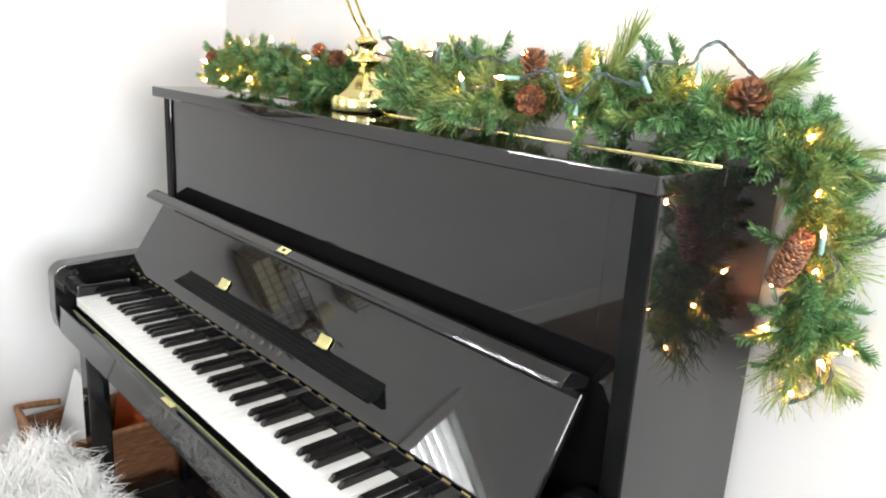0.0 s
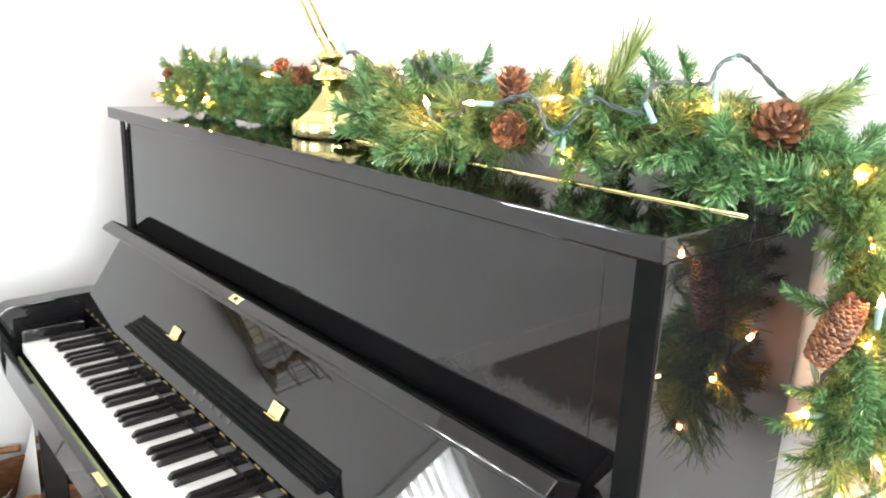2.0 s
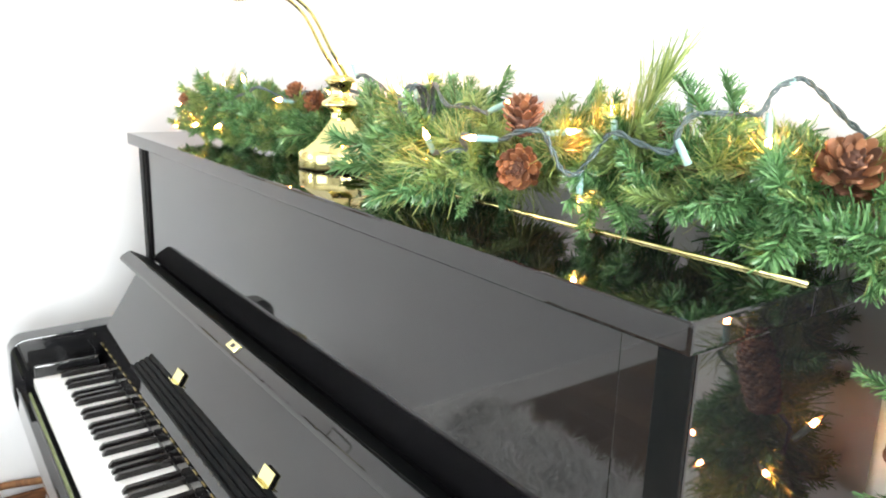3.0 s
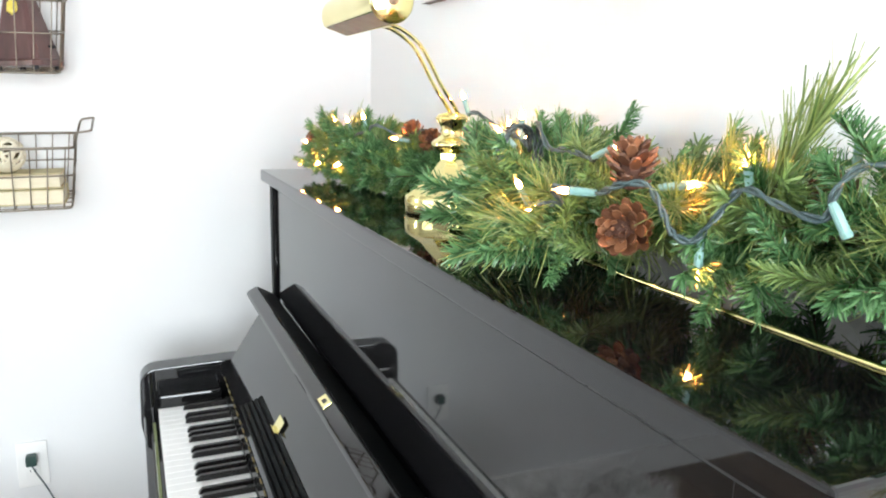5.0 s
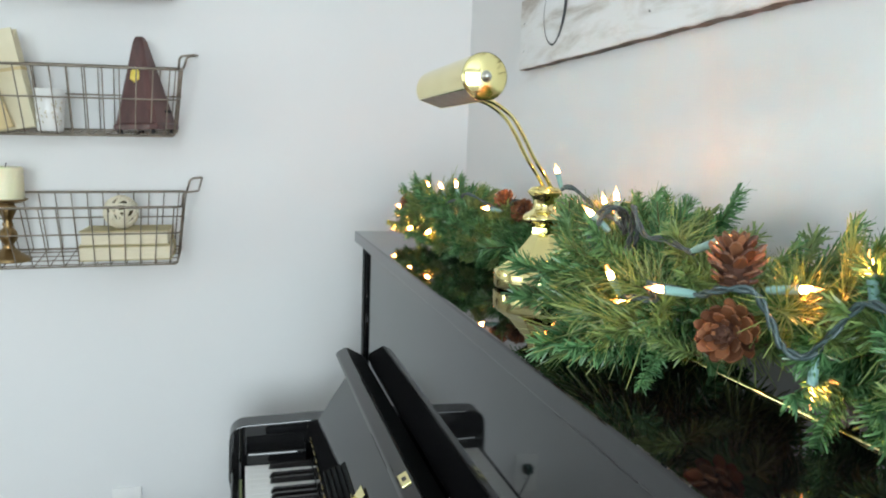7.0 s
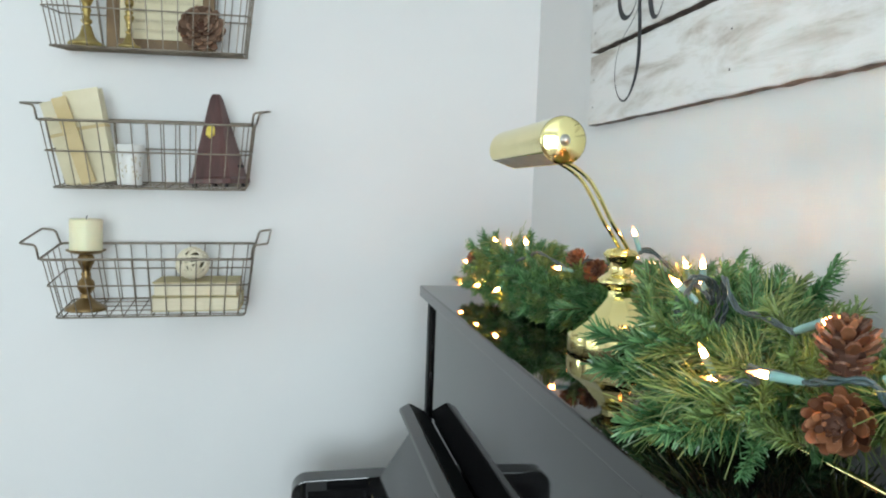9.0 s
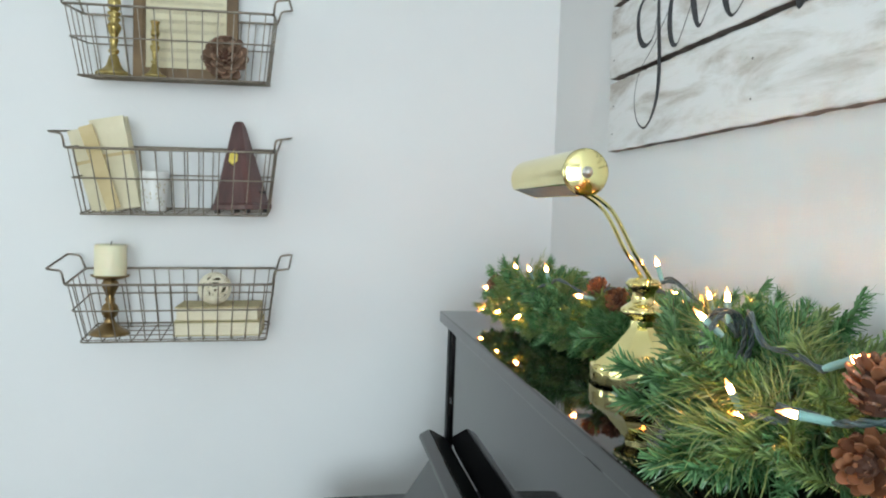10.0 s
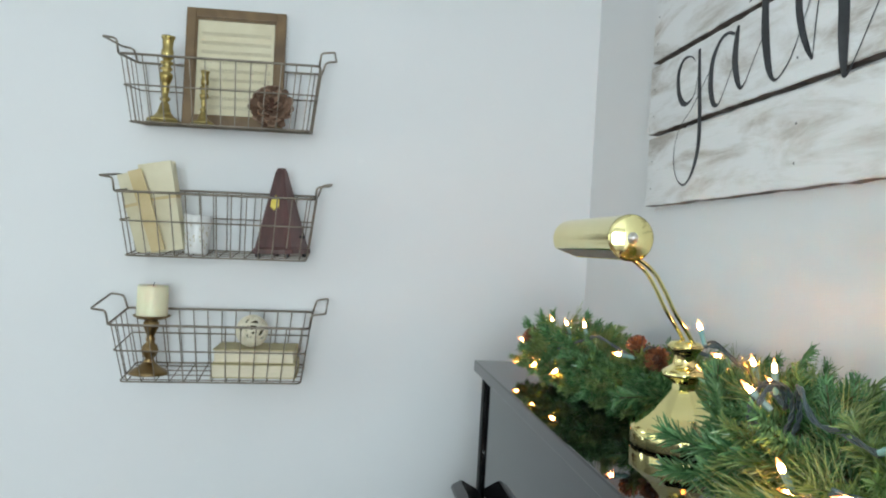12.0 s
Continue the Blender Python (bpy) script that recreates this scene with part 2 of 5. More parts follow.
    for i in range(52):
        y1 = y_first - i * w
        k = part("white_key", box(-0.2535, -0.1095, y1 - w + 0.0003, y1 - 0.0003, 0.674, 0.6950, 0.0007, seg=1), IVORY, piano) if i == 0 else None
        if k is None:
            k = new("white_key", whites[0].data)
            k.parent = piano
            k.location.y = -i * w
        whites.append(k)
        if naturals[i % 7] in "ACDFG" and i < 51:
            yc = y1 - w
            if not blacks:
                bm = bmesh.new()
                for q in ([(-0.2035, 0.0055, 0.6955), (-0.1095, 0.0055, 0.6955), (-0.2015, 0.0050, 0.7005), (-0.196, 0.0042, 0.7065), (-0.1095, 0.0042, 0.7075)],):
                    a = [bm.verts.new((x, s * hw, z)) for x, hw, z in q for s in (-1, 1)]
                    for f in ((0, 1, 5, 4), (4, 5, 7, 6), (6, 7, 9, 8), (0, 4, 6, 8, 2), (1, 3, 9, 7, 5), (2, 8, 9, 3), (0, 2, 3, 1)):
                        bm.faces.new([a[j] for j in f])
                bmesh.ops.recalc_face_normals(bm, faces=bm.faces)
                bmesh.ops.bevel(bm, geom=bm.edges[:], offset=0.0007, segments=1, affect="EDGES")
                b = part("black_key", bm, EBONY, piano)
            else:
                b = new("black_key", blacks[0].data)
                b.parent = piano
            b.location.y = yc
            blacks.append(b)
    # board and felt behind the keys, hinge and fallboard
    part("nameboard_rail", box(-0.1085, -0.098, -LEN + 0.06, -0.06, 0.656, 0.738, 0.002), BLACK, piano)
    part("key_edge_strip", box(-0.1092, -0.1086, -LEN + 0.195, -0.113, 0.690, 0.702), SATIN, piano)
    knuckle = None
    for i in range(34):
        y0 = -LEN + 0.08 + 0.041 * i
        if knuckle is None:
            k = part("hinge_knuckle", tube([(-0.1078, 0, 0.7405), (-0.1078, 0.016, 0.7405)], 0.0015, 8), OLDBRASS, piano)
            knuckle = k.data
        else:
            k = new("hinge_knuckle", knuckle)
            k.parent = piano
        k.location.y = y0
    fx0, fz0, fx1, fz1 = -0.1075, 0.744, -0.004, 0.907
    nx, nz = -(fz1 - fz0), (fx1 - fx0)
    ln = math.hypot(nx, nz)
    nx, nz = nx / ln, nz / ln
    th = 0.013
    fall = part("fallboard", extrude_xz([(fx0, fz0), (fx1, fz1), (fx1 - nx * th, fz1 - nz * th), (fx0 - nx * th, fz0 - nz * th)], -LEN + 0.068, -0.064, 0.003, 3), BLACK, piano, "open glossy fallboard leaning back")
    lip = part("fall_lip", extrude_xz([(-0.049, 0.924), (-0.046, 0.932), (-0.027, 0.943), (0.0160, 0.9190), (0.0055, 0.9080)], -LEN + 0.072, -0.056, 0.0025, 3), BLACK, fall)
    # matt strip added to keep the mirrored band behind the lip black
    part("lip_dark_strip", extrude_xz([(-0.0235, 0.9411), (-0.0227, 0.9425), (0.0158, 0.9212), (0.0150, 0.9196)], -LEN + 0.074, -0.058), MATTE, lip, "matt black strip added to darken the back of the lip")
    # lock on the lip
    m = Matrix.Translation((-0.0365, -0.749, 0.9385)) @ Matrix.Rotation(radians(-30), 4, "Y")
    lk = box(-0.0075, 0.0075, -0.018, 0.018, -0.001, 0.0014, 0.0005)
    bmesh.ops.transform(lk, matrix=m, verts=lk.verts)
    plate = part("lock", lk, BRASS, lip, "brass lock plate with a dark keyhole")
    lk = box(-0.0035, 0.0035, -0.005, 0.005, 0.0014, 0.0022, 0.0004)
    bmesh.ops.transform(lk, matrix=m, verts=lk.verts)
    part("keyhole", lk, SATIN, plate)

    # music ledge with ridges, on the fallboard's face
    def on_fall(s, out):
        return fx0 + (fx1 - fx0) * s + nx * out, fz0 + (fz1 - fz0) * s + nz * out

    bx, bz = on_fall(0.37, 0.0)
    prof = [(bx, bz - 0.020), (bx - 0.037, bz - 0.024), (bx - 0.041, bz - 0.020), (bx - 0.041, bz - 0.015)]
    for k in range(4):
        a = k / 4
        x, z = bx - 0.038 * (1 - a), bz - 0.014 * (1 - a)
        prof += [(x, z), (x + 0.0025, z - 0.0025), (x + 0.005, z + 0.001)]
    prof += [(bx - 0.001, bz + 0.001)]
    ledge = part("music_ledge", extrude_xz(prof, -1.13, -0.375, 0.0), MATTE, fall, "ridged black music ledge")
    for y in (-0.542, -0.943):
        x, z = bx - 0.002, bz + 0.005
        clip = bmesh.new()
        box(-0.0012, 0.0012, -0.018, 0.018, -0.002, 0.020, 0.0006, clip)
        box(-0.008, 0.0012, -0.018, 0.018, -0.0035, -0.002, 0.0005, clip)
        m = Matrix.Translation((x, y, z)) @ Matrix.Rotation(math.atan2(fx1 - fx0, fz1 - fz0), 4, "Y")
        bmesh.ops.transform(clip, matrix=m, verts=clip.verts)
        part("page_clip", clip, BRASS, ledge, "small brass page clip")
    # maker's mark: plain shapes
    for i, wd in enumerate((0.012, 0.012, 0.014, 0.012, 0.012, 0.012)):
        x, z = on_fall(0.11, 0.0006)
        b = box(-0.0005, 0.0005, -wd / 2, wd / 2, -0.005, 0.005)
        bmesh.ops.transform(b, matrix=Matrix.Translation((x, -0.665 - i * 0.034, z)) @ Matrix.Rotation(math.atan2(fx1 - fx0, fz1 - fz0), 4, "Y"), verts=b.verts)
        part("maker_mark", b, MARK, fall)


build_piano()


# ---- garland on the lid ----
NEEDLE = thin(random_tone(mat("short_needles", rough=0.27), (0.022, 0.076, 0.030), (0.195, 0.385, 0.160)), 0.18, (0.17, 0.37, 0.12))
OLIVE = thin(random_tone(mat("olive_needles", rough=0.30), (0.040, 0.095, 0.025), (0.275, 0.385, 0.130)), 0.18, (0.26, 0.37, 0.10))
LONGNEEDLE = thin(random_tone(mat("long_needles", rough=0.30), (0.055, 0.120, 0.030), (0.345, 0.420, 0.135)), 0.18, (0.30, 0.38, 0.10))
STEM = vary(mat("sprig_stem", rough=0.8), (0.05, 0.05, 0.02), (0.12, 0.09, 0.04), 60)
CONE = random_tone(mat("cone_scales", rough=0.55), (0.070, 0.027, 0.013), (0.290, 0.125, 0.058))
CONECORE = vary(mat("cone_core", rough=0.8), (0.05, 0.02, 0.01), (0.09, 0.035, 0.02), 60)
CABLE = vary(mat("light_cable", rough=0.4), (0.030, 0.055, 0.058), (0.070, 0.105, 0.108), 50)
SOCKET = vary(mat("bulb_socket", rough=0.4), (0.15, 0.30, 0.275), (0.24, 0.41, 0.38), 40)
BULB = mat("lit_bulb", (1.0, 0.75, 0.4), 0.2, Emission_Color=(1.0, 0.28, 0.075, 1))


def filament(m):
    """Hot low in the glass, where the filament sits, and dimmer to the tip."""
    co = m.node_tree.nodes.new("ShaderNodeTexCoord")
    ax = m.node_tree.nodes.new("ShaderNodeSeparateXYZ")
    link(m, co.outputs["Object"], ax.inputs[0])
    mr = node(m, "ShaderNodeMapRange")
    mr.interpolation_type = "SMOOTHSTEP"
    for key, value in (("From Min", 0.007), ("From Max", 0.0125), ("To Min", 430.0), ("To Max", 6.0)):
        mr.inputs[key].default_value = value
    link(m, ax.outputs["Z"], mr.inputs[0])
    link(m, mr.outputs[0], m.node_tree.nodes["Principled BSDF"].inputs["Emission Strength"])


filament(BULB)

BULBS = [((0.070, -0.170, 1.285), (-1, 0.3, 0.2)), ((0.055, -0.205, 1.240), (-0.8, 0.2, -0.2)), ((0.067, -0.286, 1.248), (-0.8, -0.2, -0.3)), ((0.120, -0.215, 1.335), (-0.3, 0.3, 0.9)),
         ((0.129, -0.286, 1.337), (-0.4, -0.2, 0.8)), ((0.080, -0.385, 1.252), (-0.8, -0.1, -0.5)), ((0.124, -0.414, 1.347), (-0.2, 0.1, 0.9)), ((0.142, -0.536, 1.311), (-0.7, 0.5, 0.1)),
         ((0.217, -0.592, 1.330), (-0.5, -0.6, 0.4)), ((0.235, -0.690, 1.335), (-0.7, 0.4, 0.3)), ((0.168, -0.762, 1.385), (-0.1, 0.45, 0.9)), ((0.205, -0.835, 1.350), (-0.3, 0.1, 1)),
         ((0.145, -0.977, 1.364), (0.0, 0.2, 1)), ((0.093, -1.016, 1.348), (-0.4, 0.5, 0.5)), ((0.061, -1.126, 1.302), (-0.5, -0.2, 0.7)), ((0.050, -1.222, 1.306), (-0.6, 0.75, 0.0)),
         ((0.120, -1.205, 1.343), (0.35, -0.6, 0.35)), ((0.135, -1.285, 1.316), (0.5, -0.75, 0.15)), ((0.145, -1.325, 1.341), (-0.15, 0.1, 0.95)), ((0.113, -1.320, 1.250), (0.0, -0.05, -1)),
         ((0.227, -1.444, 1.314), (0.05, -0.1, -1)), ((0.297, -1.526, 1.272), (-0.3, -0.4, 0.6)), ((0.288, -1.553, 1.249), (-0.6, 0.3, -0.3)), ((0.288, -1.590, 1.254), (0.2, -0.7, 0.5)),
         ((0.285, -1.612, 1.180), (0.2, -0.5, 0.6)), ((0.227, -1.649, 1.140), (-0.1, 0.0, 1)), ((0.285, -1.629, 1.075), (0.1, -0.3, 0.7)), ((0.245, -1.588, 0.985), (-0.65, 0.65, 0.05)),
         ((0.271, -1.696, 0.979), (0.0, -0.9, 0.3)), ((0.262, -1.635, 0.899), (-0.3, -0.2, 0.6)), ((0.255, -1.670, 0.955), (-0.2, -0.5, -0.6)), ((0.19, -0.90, 1.335), (-0.5, 0.4, 0.6)),
         ((0.250, -1.400, 1.345), (-0.1, -0.1, 1)), ((0.10, -1.08, 1.265), (-0.8, 0.3, 0.1)), ((0.29, -1.57, 1.04), (0.2, 0.3, 0.5))]

CONES = [(0, (0.278, -1.492, 1.275), (-0.55, -0.35, 0.5), 0.92), (1, (0.236, -1.594, 1.050), (0.06, -0.30, 0.85), 0.88), (0, (0.112, -1.232, 1.305), (-0.05, -0.05, 0.9), 0.66),
         (0, (0.126, -1.224, 1.272), (-0.50, -0.35, 0.05), 0.70), (0, (0.185, -0.545, 1.308), (-0.3, 0.2, 0.6), 0.55), (0, (0.205, -0.575, 1.306), (-0.6, -0.6, 0.2), 0.60),
         (0, (0.105, -0.200, 1.278), (-0.6, 0.2, 0.5), 0.62), (0, (0.155, -0.960, 1.250), (-0.7, 0.4, 0.2), 0.70), (0, (0.240, -1.330, 1.290), (-0.4, -0.2, 0.8), 0.60)]

LINE = curve_points([(0.120, -0.165, 1.268), (0.130, -0.29, 1.272), (0.165, -0.45, 1.268), (0.25, -0.60, 1.265), (0.27, -0.76, 1.28), (0.215, -0.92, 1.285),
                     (0.145, -1.06, 1.285), (0.13, -1.16, 1.285), (0.175, -1.29, 1.285), (0.215, -1.41, 1.285), (0.265, -1.50, 1.275), (0.278, -1.598, 1.19),
                     (0.275, -1.620, 1.05), (0.270, -1.628, 0.93)], 12)


def blade(bm, p, d, side, w):
    """A flat needle with a fold, from p along d."""
    a, b = bm.verts.new(p - side * w), bm.verts.new(p + side * w)
    mid = p + d * 0.6
    c, e = bm.verts.new(mid + side * w), bm.verts.new(mid - side * w)
    tip = p + d + side.cross(d) * 0.13
    f, g = bm.verts.new(tip + side * w * 0.6), bm.verts.new(tip - side * w * 0.6)
    bm.faces.new((a, b, c, e))
    bm.faces.new((e, c, f, g))


def sprig_mesh(seed, length, count, needle, width, spread, start=0.08, material=None, bend=0.25):
    """A sprig along z: a bent stem with needles all round."""
    rng = random.Random(seed)
    bm = bmesh.new()
    bx, by = rng.uniform(-bend, bend), rng.uniform(-bend, bend)

    def at(s):
        return Vector((bx * length * s * s, by * length * s * s, length * s))

    tube([at(k / 5) for k in range(6)], 0.0014, 5, bm, r2=0.0008)
    stem_faces = len(bm.faces)
    for i in range(count):
        s = start + (1 - start) * (i + rng.random()) / count
        a = i * 2.39996 + rng.uniform(-0.5, 0.5)
        out = Vector((math.cos(a), math.sin(a), 0))
        ang = radians(spread * (1.15 - 0.5 * s)) * rng.uniform(0.75, 1.2)
        ln = needle * rng.uniform(0.75, 1.15) * (1.0 - 0.3 * s)
        d = (out * math.sin(ang) + Vector((0, 0, 1)) * math.cos(ang)) * ln
        side = d.cross(Vector((rng.uniform(-1, 1), rng.uniform(-1, 1), rng.uniform(-1, 1)))).normalized()
        blade(bm, at(s), d, side, width * rng.uniform(0.8, 1.2))
    me = bpy.data.meshes.new("sprig")
    for f in list(bm.faces)[:stem_faces]:
        f.material_index = 1
    bm.to_mesh(me)
    bm.free()
    me.materials.append(material)
    me.materials.append(STEM)
    return me


def cone_mesh(name, length, radius, scales, open_angle, seed, closed=False):
    """A pine cone along z from overlapping scales on a core."""
    rng = random.Random(seed)
    bm = bmesh.new()
    prof = [(0.0, 0), (radius * 0.45, length * 0.08), (radius * 0.55, length * 0.4), (radius * 0.3, length * 0.85), (0, length * 0.95)]
    lathe(prof, 10, bm)
    n_core = len(bm.faces)
    for i in range(scales):
        s = (i + 0.5) / scales
        a = i * 2.39996
        env = math.sin(math.pi * (0.10 + 0.86 * s)) ** 0.7 if not closed else math.sin(math.pi * (0.12 + 0.82 * s)) ** 0.55
        out = Vector((math.cos(a), math.sin(a), 0))
        tang = Vector((-math.sin(a), math.cos(a), 0))
        tilt = radians(open_angle * (1 - (0.15 if closed else 0.62) * s)) * rng.uniform(0.8, 1.2)
        a += rng.uniform(-0.2, 0.2) if not closed else 0.0
        d = out * math.sin(tilt) + Vector((0, 0, 1)) * math.cos(tilt)
        nrm = d.cross(tang)
        reach = radius * env
        base = Vector((0, 0, length * (0.03 + 0.85 * s))) + out * reach * (0.32 if not closed else 0.66)
        ln = reach * 0.78 if not closed else length * 0.085
        w = (ln * 0.28 if not closed else radius * 0.23) * rng.uniform(0.9, 1.1)
        t = ln * (0.15 if closed else 0.06)
        ring = []
        for off in (-t, t):
            ring.append([bm.verts.new(base + d * ln * u + tang * w * v + nrm * (off + 0.15 * ln * u * u)) for u, v in ((0, -0.45), (0, 0.45), (0.7, 1.0), (1.0, 0.55), (1.06, 0.0), (1.0, -0.55), (0.7, -1.0))])
        bm.faces.new(ring[0][::-1])
        bm.faces.new(ring[1])
        for k in range(7):
            bm.faces.new((ring[0][k], ring[0][(k + 1) % 7], ring[1][(k + 1) % 7], ring[1][k]))
    me = bpy.data.meshes.new(name)
    for f in list(bm.faces)[:n_core]:
        f.material_index = 1
    bmesh.ops.recalc_face_normals(bm, faces=bm.faces)
    bm.to_mesh(me)
    bm.free()
    me.materials.append(CONE)
    me.materials.append(CONECORE)
    return me


def aim(p, d, spin=0.0):
    return Matrix.Translation(p) @ Vector(d).to_track_quat("Z", "Y").to_matrix().to_4x4() @ Matrix.Rotation(spin, 4, "Z")


garland = thing("christmas_garland", "green artificial pine garland with cones draped over the piano", "garland")
part("garland_wire", tube(LINE, 0.004, 6), STEM, garland)
SHORT = [sprig_mesh(k, 0.105, 240, 0.032, 0.00115, 56, material=NEEDLE if k % 3 else OLIVE, bend=0.4) for k in range(6)]
LONG = [sprig_mesh(20 + k, 0.070, 80, 0.072, 0.00066, 46, 0.05, LONGNEEDLE, 0.4) for k in range(4)]
BRUSH = [sprig_mesh(30 + k, 0.085, 64, 0.075, 0.0008, 17, 0.02, LONGNEEDLE, 0.15) for k in range(2)]
LAMP = Vector((0.166, -0.729, 1.21))
# how high the garland stands and how far it comes forward, along the lid
CREST = ((-1.70, 1.20), (-1.64, 1.30), (-1.58, 1.345), (-1.50, 1.345), (-1.45, 1.338), (-1.40, 1.365), (-1.355, 1.340), (-1.30, 1.365), (-1.22, 1.345), (-1.17, 1.325), (-1.09, 1.325), (-1.05, 1.372),
         (-0.95, 1.370), (-0.85, 1.350), (-0.75, 1.325), (-0.62, 1.322), (-0.50, 1.328), (-0.40, 1.338), (-0.20, 1.352), (-0.10, 1.29))
FRONT = ((-1.70, 0.20), (-1.56, 0.225), (-1.53, 0.185), (-1.47, 0.145), (-1.40, 0.140), (-1.34, 0.095), (-1.25, 0.085), (-1.19, 0.030), (-1.10, 0.000), (-1.00, 0.030), (-0.90, 0.085), (-0.80, 0.150),
         (-0.66, 0.180), (-0.55, 0.100), (-0.45, 0.070), (-0.30, 0.050), (-0.10, 0.040))


def clear(p, d, ln, bulbs=(), floor_z=1.224):
    tip = p + d * ln
    if tip.x > 0.362 or tip.y > -0.105 or tip.y < -1.71 or tip.z < 0.85:
        return False
    if tip.z > np.interp(tip.y, *zip(*CREST)) or tip.x < np.interp(tip.y, *zip(*FRONT)):
        return False
    if tip.z < 1.20 and (tip.y > -1.566 or tip.y < -1.682):
        return False
    for s in (0.3, 0.5, 0.7, 0.9, 1.0):
        q = p + d * ln * s
        if q.y > -1.545 and q.z < floor_z:
            return False
        if math.hypot(q.x - LAMP.x, q.y - LAMP.y) < 0.070 and q.z < 1.50 or -0.085 < q.y - LAMP.y < 0.10 and q.x < 0.20:
            return False
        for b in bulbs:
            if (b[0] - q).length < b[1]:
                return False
    return True


def sprig(me, p, d, spin=0.0, size=1.0):
    ob = new("sprig", me)
    ob.parent = garland
    ob.matrix_world = aim(p, d, spin) @ Matrix.Scale(size, 4)
    return ob


